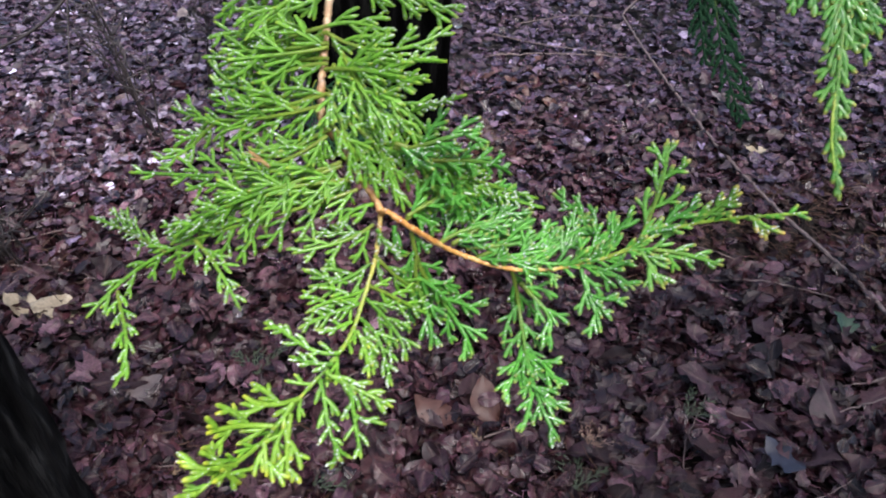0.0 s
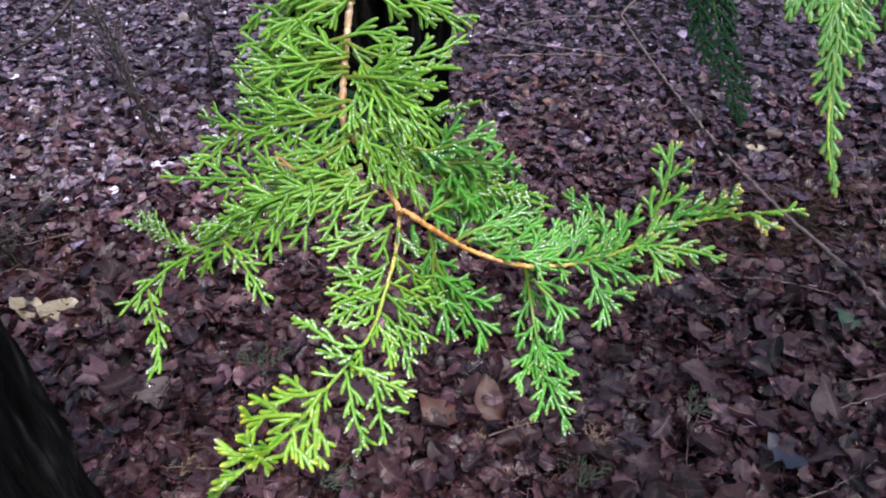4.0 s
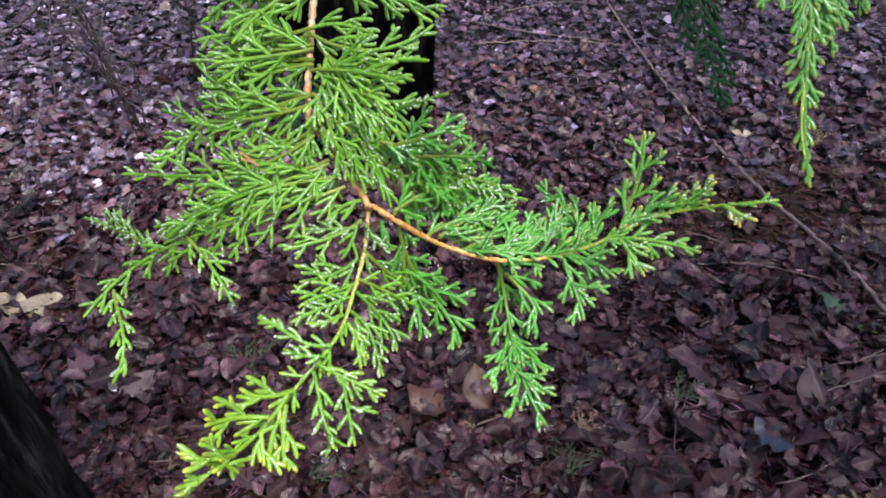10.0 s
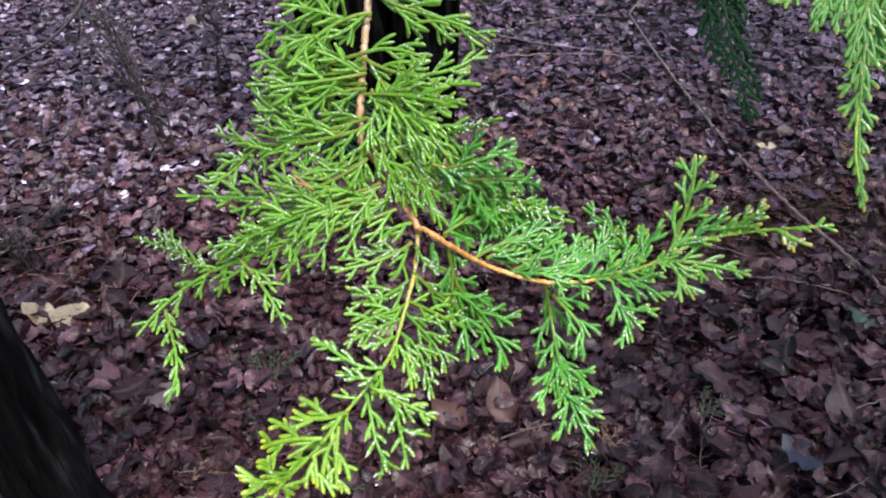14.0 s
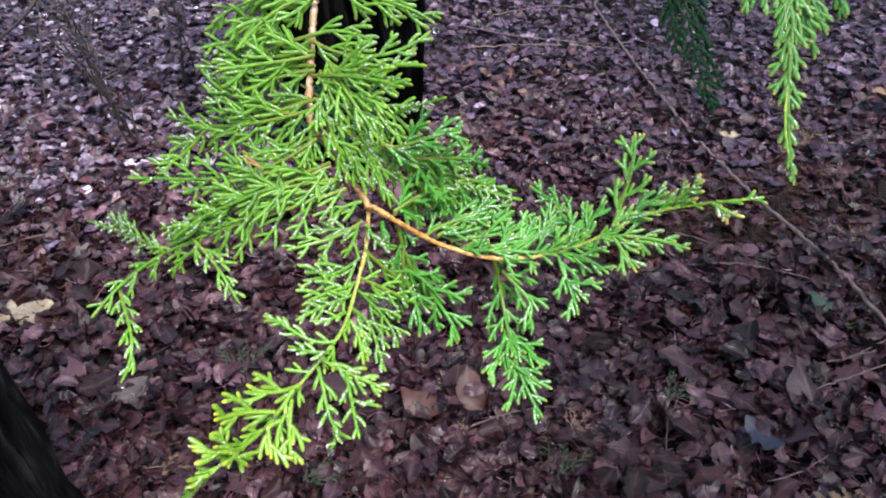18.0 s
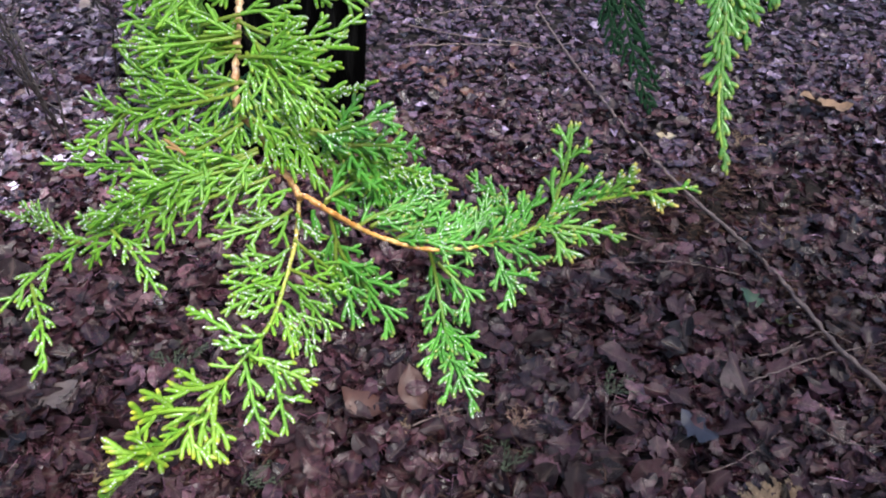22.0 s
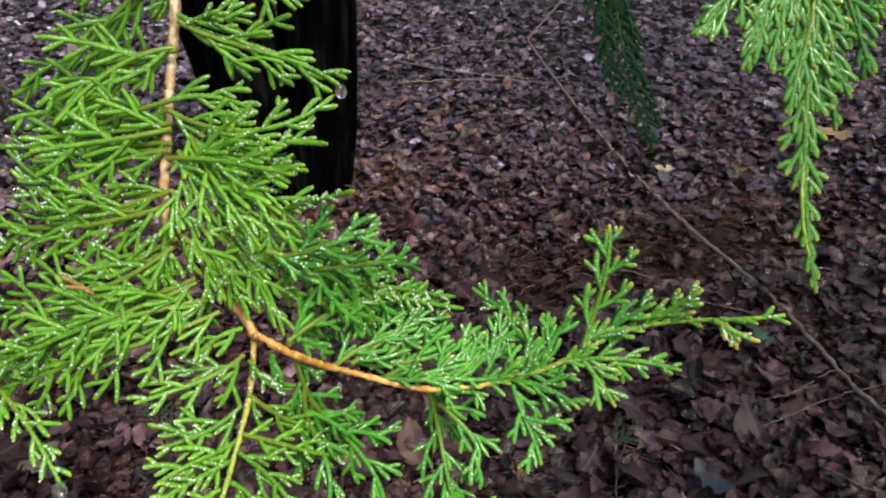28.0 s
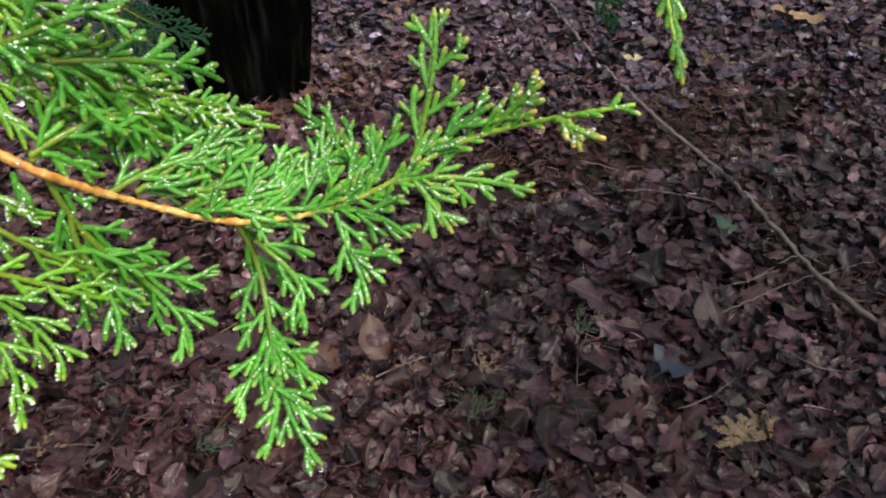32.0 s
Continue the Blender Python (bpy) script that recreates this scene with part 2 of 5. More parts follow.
# ---------------------------------------------------------------- mesh helpers
class Shape:
    """Collects vertices, faces and per-vertex values for one mesh."""

    def __init__(self):
        self.v, self.f, self.a = [], [], {}

    def mesh(self, name, material, smooth=True):
        me = bpy.data.meshes.new(name)
        me.from_pydata([tuple(p) for p in self.v], [], self.f)
        me.materials.append(material)
        for key, values in self.a.items():
            at = me.attributes.new(key, "FLOAT", "POINT")
            full = np.zeros(len(self.v), np.float32)
            full[: len(values)] = values
            at.data.foreach_set("value", full)
        if smooth:
            me.polygons.foreach_set("use_smooth", np.ones(len(me.polygons), bool))
        me.update()
        return me


def part(name, me, parent, label=""):
    ob = new(name, me)
    ob.parent = parent
    return tagged(ob, label) if label else ob


def bezier(p0, p1, p2, p3, n):
    t = np.linspace(0, 1, n)[:, None]
    return (1 - t) ** 3 * p0 + 3 * t * (1 - t) ** 2 * p1 + 3 * t * t * (1 - t) * p2 + t**3 * p3


def spline(points, n):
    """A smooth line of n points through the given ones."""
    p = np.array(points, float)
    q = np.vstack([2 * p[0] - p[1], p, 2 * p[-1] - p[-2]])
    s = np.linspace(0, len(p) - 1 - 1e-9, n)
    i = s.astype(int)
    t = (s - i)[:, None]
    a, b, c, d = q[i], q[i + 1], q[i + 2], q[i + 3]
    return 0.5 * (2 * b + (c - a) * t + (2 * a - 5 * b + 4 * c - d) * t**2 + (3 * b - 3 * c + d - a) * t**3)


def resample(line, step):
    d = np.r_[0, np.cumsum(np.linalg.norm(np.diff(line, axis=0), axis=1))]
    n = max(4, int(d[-1] / step) + 1)
    s = np.linspace(0, d[-1], n)
    return np.stack([np.interp(s, d, line[:, k]) for k in range(3)], 1), d[-1]


def tube(sh, line, half_w, half_t, normal, sides=6, **values):
    """A tube along a line; half_w and half_t: half widths in the plane and along the normal, per point."""
    n = len(line)
    tan = np.gradient(line, axis=0)
    tan /= np.linalg.norm(tan, axis=1)[:, None] + 1e-12
    side = np.cross(tan, normal)
    side /= np.linalg.norm(side, axis=1)[:, None] + 1e-12
    up = np.cross(side, tan)
    ang = np.linspace(0, 2 * math.pi, sides, endpoint=False)
    start = len(sh.v)
    ring = (line[:, None] + np.cos(ang)[None, :, None] * side[:, None] * np.asarray(half_w)[:, None, None]
            + np.sin(ang)[None, :, None] * up[:, None] * np.asarray(half_t)[:, None, None])
    sh.v.extend(ring.reshape(-1, 3))
    for i in range(n - 1):
        a, b = start + i * sides, start + (i + 1) * sides
        for k in range(sides):
            j = (k + 1) % sides
            sh.f.append((a + k, a + j, b + j, b + k))
    sh.f.append(tuple(start + k for k in range(sides))[::-1])
    sh.f.append(tuple(start + (n - 1) * sides + k for k in range(sides)))
    for key, val in values.items():
        sh.a.setdefault(key, []).extend(np.repeat(np.asarray(val), sides))


# ---------------------------------------------------------------- scale-leaved twigs
rng = np.random.RandomState(11)
spray_dark = [0.0]         # how dark the spray in work is, 0 to 1
SCALE_STEP = 0.0016          # length of one scale pair


def scaly(sh, line, width, normal, yellow=0.0, relief=0.4):
    """One twig clad in overlapping scale leaves: a flat tube whose edge steps out at every scale."""
    line, length = resample(line, SCALE_STEP / 4)
    s = np.linspace(0, length, len(line))
    phase = s / SCALE_STEP + rng.rand()
    grow, rise = 1 - 0.5 * relief + relief * (phase % 1.0), 1 - 0.5 * relief + relief * ((phase + 0.5) % 1.0)
    grow = grow * (1 + 0.12 * np.exp(-(length - s) / 0.002)) * (1 + 0.07 * np.sin(s / 0.0042 + rng.rand() * 6))
    rim = np.clip(((phase * 2) % 1.0 - 0.45) * 2.2, 0, 1)
    end = np.clip(0.5 + (length - s) / 0.0026, 0.0, 1.0)
    root = np.clip(0.8 + s / 0.006, 0, 1)
    w = width * grow * end * root
    thick = width * rise * end * root * 0.66
    tip = np.clip(1 - (length - s) / (0.0016 + 0.0012 * yellow), 0, 1) * (0.45 + 0.55 * yellow) * rng.uniform(0.2, 1.3) + 0.16 * yellow
    tube(sh, line, w, thick, normal, 6, tip=np.clip(tip, 0, 1), bark=np.zeros(len(line)), rim=rim, tone=np.full(len(line), spray_dark[0]))
    return length


def turned(v, axis, degrees):
    return np.array(Matrix.Rotation(radians(degrees), 3, Vector(axis)) @ Vector(v))


def twig(origin, way, length, width, normal, order, yellow, bend=0.0, relief=0.4):
    """A side twig with its own twiglets, set alternately in one plane and swept towards its tip, as one shape."""
    sh = Shape()
    way = way / np.linalg.norm(way)
    lateral = np.cross(normal, way)
    droop = rng.uniform(-0.10, 0.08) * length
    p3 = origin + way * length + lateral * bend * length + normal * droop
    line = bezier(origin, origin + way * length * 0.35, origin + way * length * 0.72 + lateral * bend * length * 0.38, p3, 14)
    scaly(sh, line, width, normal, yellow, relief)
    if order > 0 and length > (0.012, 0.006, 0.006, 0.0045)[order]:
        gap = (0.005, 0.0034, 0.0035, 0.0031)[order]
        first = 0.0022 if order == 3 else 0.0030
        count = int((length - first) / gap)
        flip = 1 if bend < 0 else -1
        for i in range(count):
            u = (first + i * gap * rng.uniform(0.94, 1.06)) / length
            if u > 0.93:
                break
            k = min(int(u * 13), 12)
            base = line[k] + (line[k + 1] - line[k]) * (u * 13 - k)
            t = line[k + 1] - line[k]
            t = t / np.linalg.norm(t)
            flip = -flip
            sub = turned(t, normal, flip * rng.uniform(38, 52))
            ln = min(0.0060 if order == 3 else 0.0085, length * 0.56) * (1.12 - 0.75 * u) * rng.uniform(0.72, 1.12)
            if ln > 0.0020:
                mid = base + sub * ln * 0.6 + t * ln * 0.04
                end = base + sub * ln * 0.95 + t * ln * 0.22 + normal * rng.uniform(-0.08, 0.08) * ln
                scaly(sh, bezier(base, base + sub * ln * 0.3, mid, end, 6), width * 0.9, normal, yellow, relief)
    return sh


def spray(parent, b0, b1, b2, b3, side, order, facing, leaf, yellow=0.0, width=0.00082, name="spray", gap=0.0, tight=False):
    """A flat spray: a tapered axis from b0 to b3 (mm, bent by b1 and b2) with alternate side twigs up to side mm long."""
    pts = bezier(*(np.array(p) / 1000 for p in (b0, b1, b2, b3)), 60)
    line, length = resample(pts, 0.0012)
    mid = line[len(line) // 2]
    normal = np.array(facing) - mid
    normal /= np.linalg.norm(normal)
    width *= 1.14 if leaf is LUSH else 0.93 if leaf is GREEN and yellow < 0.5 else 1.0
    normal += rng.uniform(-0.24, 0.24, 3)
    relief = 0.28 if leaf is LUSH else 0.22
    chord = line[-1] - line[0]
    normal -= chord * (normal @ chord) / (chord @ chord)
    normal /= np.linalg.norm(normal)
    # tight sprays: a fixed dark tone in place of shade; others vary at random
    spray_dark[0] = 0.62 if tight else 0.55 * rng.rand() ** 1.7 * (1 - yellow)
    sh = Shape()
    fine, _ = resample(line, SCALE_STEP / 3)
    s = np.linspace(0, length, len(fine))
    saw, saw2 = (s / SCALE_STEP) % 1.0, (s / SCALE_STEP + 0.5) % 1.0
    body = width * (1.15 - 0.2 * s / length) * np.clip(0.6 + (length - s) / 0.004, 0.0, 1)
    w, thick = body * (0.75 + 0.45 * saw), body * (0.75 + 0.45 * saw2) * 0.72
    tip = np.clip(1 - (length - s) / 0.003, 0, 1) * (0.35 + 0.65 * yellow) + 0.25 * yellow
    bark = np.clip(0.75 - s / max(length, 0.02) * 1.1, 0, 1) if order > 0 and length > 0.03 and yellow < 0.5 else np.zeros(len(s))
    tube(sh, fine, w, thick, normal, 6, tip=np.clip(tip, 0, 1), bark=bark, rim=0.6 * np.clip((saw - 0.5) * 2, 0, 1), tone=np.full(len(s), spray_dark[0]))
    axis = part(name, sh.mesh(name, leaf), parent)
    gap = gap or (0.0036, 0.0060, 0.0066, 0.0054)[order] * min(1.0, max(0.85 if leaf is LUSH and yellow < 0.3 else 0.6, side / 11)) * (0.55 if tight else 1.0)
    d, flip = 0.0035, rng.choice((-1, 1))
    while d < length - 0.0025:
        u = d / length
        k = min(int(u * (len(line) - 1)), len(line) - 2)
        t = line[k + 1] - line[k]
        t = t / np.linalg.norm(t)
        flip = -flip
        grow = min(1.0, 0.55 + 1.7 * u) * (1.0 - u) ** 0.55 + 0.10
        ln = side / 1000 * (1.3, 1.6, 1.75, 1.6)[order] * grow * rng.uniform(0.7, 1.12) * (0.85 if tight else 1.0)
        if ln > 0.0022:
            way = turned(t, normal, flip * (rng.uniform(24, 46) if tight else rng.uniform(36, 54)))
            shape = twig(line[k], way, ln, width * 0.98, normal + rng.uniform(-0.07, 0.07, 3), order, yellow, -flip * rng.uniform(0.06, 0.46), relief)
            part("twig", shape.mesh("twig", leaf), axis)
        d += gap * rng.uniform(0.8, 1.2)
    return axis


def stem(name, points, r0, r1, age, green, parent, label):
    line, length = resample(spline([np.array(p) / 1000 for p in points], 160), 0.0012)
    s = np.linspace(0, 1, len(line))
    lump = 1 + 0.34 * np.sin(s * length / 0.0055 * 2 * math.pi) ** 6 + 0.12 * rng.randn(len(line))
    line = line + rng.randn(*line.shape) * r0 * 0.07
    r = (r0 + (r1 - r0) * s) * lump
    sh = Shape()
    tube(sh, line, r, r * 0.95, np.array((0.1, -0.6, 0.75)), 8, age=np.interp(s, *age), green=np.interp(s, *green))
    return part(name, sh.mesh(name, BARK_TWIG), parent, label)


# ---------------------------------------------------------------- ground
def roll_of(x, y):
    z = 0.018 * noise.noise((x * 1.3, y * 1.3, 0.0)) + 0.012 * noise.noise((x * 4.0, y * 4.0, 7.0))
    ridge = 1.78 + 0.28 * (x - 0.7)                      # a shallow hollow with a broken edge
    z -= 0.14 * math.exp(-((y - ridge) / 0.10) ** 2) * max(0.0, min(1.0, (x - 0.35) * 3, (1.9 - x) * 3))
    z -= 0.06 * math.exp(-((y - 1.86) / 0.16) ** 2 - ((x + 1.35) / 0.4) ** 2)
    z += 0.03 * math.exp(-((y - 2.45) / 0.15) ** 2 - ((x - 0.15) / 0.15) ** 2)
    return z


sh = Shape()
xs = np.r_[-300, -60, -20, -8, np.linspace(-4, 5, 121), 9, 20, 60, 300]
ys = np.r_[-300, -60, -15, -5, np.linspace(-1.5, 8, 128), 14, 30, 80, 300]
for y in ys:
    for x in xs:
        sh.v.append((x, y, roll_of(x, y) - 0.02 if abs(x) < 12 and abs(y) < 15 else -0.02))
for j in range(len(ys) - 1):
    for i in range(len(xs) - 1):
        a = j * len(xs) + i
        sh.f.append((a, a + 1, a + len(xs) + 1, a + len(xs)))
ground = tagged(new("ground", sh.mesh("ground", SOIL)), "dark wet woodland soil under fallen leaves", "ground", kind="structure")


def leaf_template(kind, r, n=11, crumple=0.012, cols=(-1.0, -0.5, 0.0, 0.5, 1.0)):
    """A curled dead leaf of length 1: points, faces and, per point, 1 on the midrib and 0 at the margin."""
    u = np.linspace(0, 1, n)
    body = np.sin(math.pi * u**0.85) ** 0.8
    if kind == "oval":
        wl = wr = 0.33 * body
    elif kind == "long":
        wl = wr = 0.2 * body
    elif kind == "oak":
        wl = 0.38 * body * (0.72 + 0.28 * (np.arange(n) % 2))
        wr = 0.38 * body * (0.72 + 0.28 * ((np.arange(n) + 1) % 2))
    elif kind == "maple":
        wl = wr = np.interp(u, np.linspace(0, 1, 11), [0.03, 0.24, 0.5, 0.33, 0.28, 0.46, 0.28, 0.17, 0.2, 0.1, 0.01])
    else:
        wl, wr = 0.34 * body * r.uniform(0.55, 1.1, n), 0.34 * body * r.uniform(0.55, 1.1, n)
    curl, bow, twist, fold, sway = r.uniform(-1.2, 1.5), r.uniform(-0.7, 0.7), r.uniform(-0.8, 0.8), r.uniform(-0.25, 0.45), r.uniform(-0.25, 0.25)
    ph = r.uniform(0, 6.28, 3)
    v, rib = [], []
    for i in range(n):
        z0 = bow * (u[i] - 0.5) ** 2
        for c in cols:
            w = c * (wl[i] if c < 0 else wr[i])
            wave = 0.045 * math.sin(7.5 * u[i] + ph[0] + (1.5 if c < 0 else 0.0)) * abs(c) ** 2 + 0.03 * math.sin(15 * u[i] + ph[1]) * c * c
            v.append((w * (1 - 0.25 * abs(curl) * abs(w)) + sway * (u[i] - 0.5) ** 2, u[i] - 0.5, z0 + curl * w * w + fold * abs(w) + twist * w * (u[i] - 0.5) + wave + crumple * r.randn() * (abs(c) > 0.1)))
            rib.append(1.0 - abs(c))
    m = len(cols)
    f = [(m * i + k, m * i + k + 1, m * i + m + 1 + k, m * i + m + k) for i in range(n - 1) for k in range(m - 1)]
    return np.array(v), f, np.array(rib)


lr = np.random.RandomState(5)
KINDS = ["oval", "oval", "oak", "oak", "long", "maple", "torn", "torn", "oak", "oval", "torn", "maple"]
TEMPLATES = [leaf_template(k, lr) for k in KINDS for _ in range(3)]
FAR_TEMPLATES = [leaf_template(k, lr, 6, 0.02, (-1.0, 0.0, 1.0)) for k in KINDS for _ in range(2)]


def leaf_pose(x, y, layer, flat=1.0):
    tilt = lr.normal(0, 34 if lr.rand() < 0.4 else 16, 2) * flat
    return Matrix.Translation((x, y, roll_of(x, y) + 0.004 + layer)) @ Euler((radians(tilt[0]), radians(tilt[1]), lr.uniform(0, 6.283))).to_matrix().to_4x4()


# joined litter, thinning out with distance
def litter(name, count, where, size, label, material, shapes, flat=1.0, heap=0.015):
    vs, fs, ribs, total = [], [], [], 0
    for _ in range(count):
        x, y = where()
        if math.hypot(x + 0.14, y - 2.47) < 0.16 or math.hypot(x + 0.84, y - 0.785) < 0.17 or (0.45 < x < 1.8 and abs(y - 1.80 - 0.28 * (x - 0.7)) < 0.09 and lr.rand() < 0.42):
            continue
        v, f, rib = shapes[lr.randint(len(shapes))]
        m = np.array(leaf_pose(x, y, abs(lr.normal(0, heap)), flat))
        k = size * lr.uniform(0.55, 1.35)
        vs.append((v * k) @ m[:3, :3].T + m[:3, 3])
        fs.append(np.array(f) + total)
        ribs.append(rib)
        total += len(v)
    me = bpy.data.meshes.new(name)
    me.from_pydata(np.concatenate(vs).tolist(), [], np.concatenate(fs).tolist())
    me.materials.append(material)
    me.attributes.new("rib", "FLOAT", "POINT").data.foreach_set("value", np.concatenate(ribs).astype(np.float32))
    me.polygons.foreach_set("use_smooth", np.ones(len(me.polygons), bool))
    return tagged(new(name, me), label, "leaf litter", kind="stuff")


def near_spot():
    y = lr.uniform(0.35, 3.3)
    while lr.rand() < (y - 2.0) / 1.3:
        y = lr.uniform(0.35, 3.3)
    return lr.uniform(-1.0 - 0.5 * y, 1.0 + 0.6 * y), y


def far_spot():
    y = 1.8 + 6.8 * lr.rand() ** 1.4
    while lr.rand() < (3.2 - y) / 1.4:
        y = 1.8 + 6.8 * lr.rand() ** 1.4
    return lr.uniform(-0.9 - 0.75 * y, 0.9 + 0.8 * y), y


litter("fallen_leaves", 16000, near_spot, 0.056, "wet dark brown fallen leaves covering the ground", LITTER, TEMPLATES, 1.1, 0.021)
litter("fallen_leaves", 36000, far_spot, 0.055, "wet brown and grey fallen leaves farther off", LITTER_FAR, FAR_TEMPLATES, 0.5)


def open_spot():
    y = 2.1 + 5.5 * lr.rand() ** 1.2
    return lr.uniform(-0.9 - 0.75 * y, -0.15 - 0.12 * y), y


# extra pale leaves on the far left carry the sky's brightness there
litter("fallen_leaves", 8000, open_spot, 0.05, "pale weathered grey leaves where the wood opens", LITTER_SHEEN, FAR_TEMPLATES, 0.45)


def side_spot():
    x, y = lr.uniform(-7, 7), lr.uniform(-5, 6.5)
    while y > 0.3 and abs(x) < 0.9 + 0.55 * y:
        x, y = lr.uniform(-7, 7), lr.uniform(-5, 6.5)
    return x, y


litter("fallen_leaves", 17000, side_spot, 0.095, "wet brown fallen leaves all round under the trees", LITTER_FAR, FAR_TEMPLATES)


def debris(name, count, label):
    """Short dead needles, stalks and twig bits strewn over the litter."""
    v, f = [], []
    for _ in range(count):
        x, y = near_spot() if lr.rand() < 0.75 else far_spot()
        a, ln, r = lr.uniform(0, math.pi), 0.035 * lr.uniform(0.4, 2.2), lr.uniform(0.0006, 0.0016)
        z = roll_of(x, y) + lr.uniform(0.008, 0.034)
        d = np.array((math.cos(a), math.sin(a), lr.uniform(-0.3, 0.3))) * ln
        bend = lr.uniform(-0.25, 0.25)
        w = np.array((-math.sin(a), math.cos(a), 0.0))
        n = len(v)
        for p in (np.array((x, y, z)) - d / 2, np.array((x, y, z)) + w * bend * ln, np.array((x, y, z)) + d / 2):
            v += [p - w * r, p + w * r, p + np.array((0, 0, 1.6 * r))]
        for k in (0, 3):
            f += [(n + k, n + k + 3, n + k + 5, n + k + 2), (n + k + 1, n + k + 2, n + k + 5, n + k + 4), (n + k, n + k + 1, n + k + 4, n + k + 3)]
    sh = Shape()
    sh.v, sh.f = v, f
    return tagged(new(name, sh.mesh(name, DEBRIS, False)), label, "debris", kind="stuff")


DEBRIS = litter_material("dead_needles", 1.3, 1.7)
debris("leaf_debris", 9000, "dead needles, stalks and twig bits strewn over the leaves")


NEEDLE = plain_material("brown_cypress_needles", [(0.3, (0.022, 0.010, 0.007)), (0.55, (0.065, 0.030, 0.018)), (0.78, (0.15, 0.082, 0.05))], 9, 0.6)


def needle_bed(count, label, lines, spread):
    """Shed brown sprigs and needles heaped along short lines on the ground."""
    v, f = [], []
    for _ in range(count):
        (xa, ya), (xb, yb) = lines[lr.randint(len(lines))]
        u = lr.rand()
        x, y = xa + (xb - xa) * u + lr.normal(0, spread), ya + (yb - ya) * u + lr.normal(0, spread)
        z = roll_of(x, y) + abs(lr.normal(0.012, 0.016))
        a, ln, r = lr.uniform(0, 2 * math.pi), lr.uniform(0.015, 0.06), lr.uniform(0.0008, 0.0022)
        rise = lr.uniform(-0.35, 0.55)
        d = np.array((math.cos(a), math.sin(a), rise)) * ln
        w = np.array((-math.sin(a), math.cos(a), 0.0))
        p = np.array((x, y, z))
        n = len(v)
        for q, k in ((p, 1.0), (p + d * 0.55 + w * ln * lr.uniform(-0.15, 0.15), 1.0), (p + d, 0.35)):
            v += [q - w * r * k, q + w * r * k, q + np.array((0, 0, 1.5 * r * k))]
        for k in (0, 3):
            f += [(n + k, n + k + 3, n + k + 5, n + k + 2), (n + k + 1, n + k + 2, n + k + 5, n + k + 4), (n + k, n + k + 1, n + k + 4, n + k + 3)]
    sh = Shape()
    sh.v, sh.f = v, f
    return tagged(new("needle_litter", sh.mesh("needle_litter", NEEDLE, False)), label, "needle litter", kind="stuff")


needle_bed(2600, "brown shed needles heaped along the broken edge of the hollow", [((0.35, 1.86), (0.75, 1.86)), ((0.7, 1.86), (1.25, 1.98)), ((1.2, 1.95), (1.85, 1.95)), ((1.25, 1.62), (1.32, 1.05)), ((0.95, 2.03), (1.45, 2.15))], 0.055)
needle_bed(900, "brown shed needles round the foot of the tree", [((-0.2, 2.25), (0.1, 2.2)), ((0.05, 2.25), (0.2, 2.5))], 0.07)
needle_bed(700, "brown shed needles among dark leaves", [((-1.4, 1.85), (-1.0, 1.75)), ((-0.5, 1.1), (-0.2, 1.0)), ((0.1, 0.95), (0.5, 1.0))], 0.08)


# ---------------------------------------------------------------- trunks
def trunk_shape(path, radii, sides=22, seed=0.0, furrow=0.0):
    sh = Shape()
    line, length = resample(spline(path, 60), 0.03)
    s = np.linspace(0, len(radii) - 1, len(line))
    r = np.interp(s, np.arange(len(radii)), radii)
    for i, p in enumerate(line):
        for k in range(sides):
            a = 2 * math.pi * k / sides
            ridge = 1 + 0.05 * noise.noise((math.cos(a) * 4 + seed, math.sin(a) * 4, p[2] * 1.6)) + 0.05 * noise.noise((math.cos(a) * 9, math.sin(a) * 9 + seed, p[2] * 4))
            if furrow:
                ridge -= furrow * max(0.0, 1 - 4.5 * abs(noise.noise((math.cos(a) * 7 + seed + 0.6 * noise.noise((a, p[2] * 5, seed)), math.sin(a) * 7, p[2] * 2.2))))
            sh.v.append((p[0] + r[i] * ridge * math.cos(a), p[1] + r[i] * ridge * math.sin(a), p[2]))
    for i in range(len(line) - 1):
        for k in range(sides):
            j = (k + 1) % sides
            sh.f.append((i * sides + k, i * sides + j, (i + 1) * sides + j, (i + 1) * sides + k))
    return sh


twin = tagged(new("tree"), "twin-stemmed tree with wet black bark", "tree")
twin.location = (-0.15, 2.40, 0)
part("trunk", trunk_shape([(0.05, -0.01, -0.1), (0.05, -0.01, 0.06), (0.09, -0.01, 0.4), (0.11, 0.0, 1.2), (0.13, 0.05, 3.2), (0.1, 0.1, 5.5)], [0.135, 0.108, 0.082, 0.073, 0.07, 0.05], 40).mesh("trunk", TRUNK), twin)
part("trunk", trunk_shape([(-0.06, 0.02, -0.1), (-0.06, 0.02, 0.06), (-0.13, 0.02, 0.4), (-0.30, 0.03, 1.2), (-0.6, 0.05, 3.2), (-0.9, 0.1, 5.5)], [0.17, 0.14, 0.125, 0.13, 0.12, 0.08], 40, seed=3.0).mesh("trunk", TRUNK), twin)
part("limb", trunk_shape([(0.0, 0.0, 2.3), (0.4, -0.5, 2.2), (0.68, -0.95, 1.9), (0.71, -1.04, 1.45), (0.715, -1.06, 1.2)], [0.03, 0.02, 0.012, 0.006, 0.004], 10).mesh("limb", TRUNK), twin)
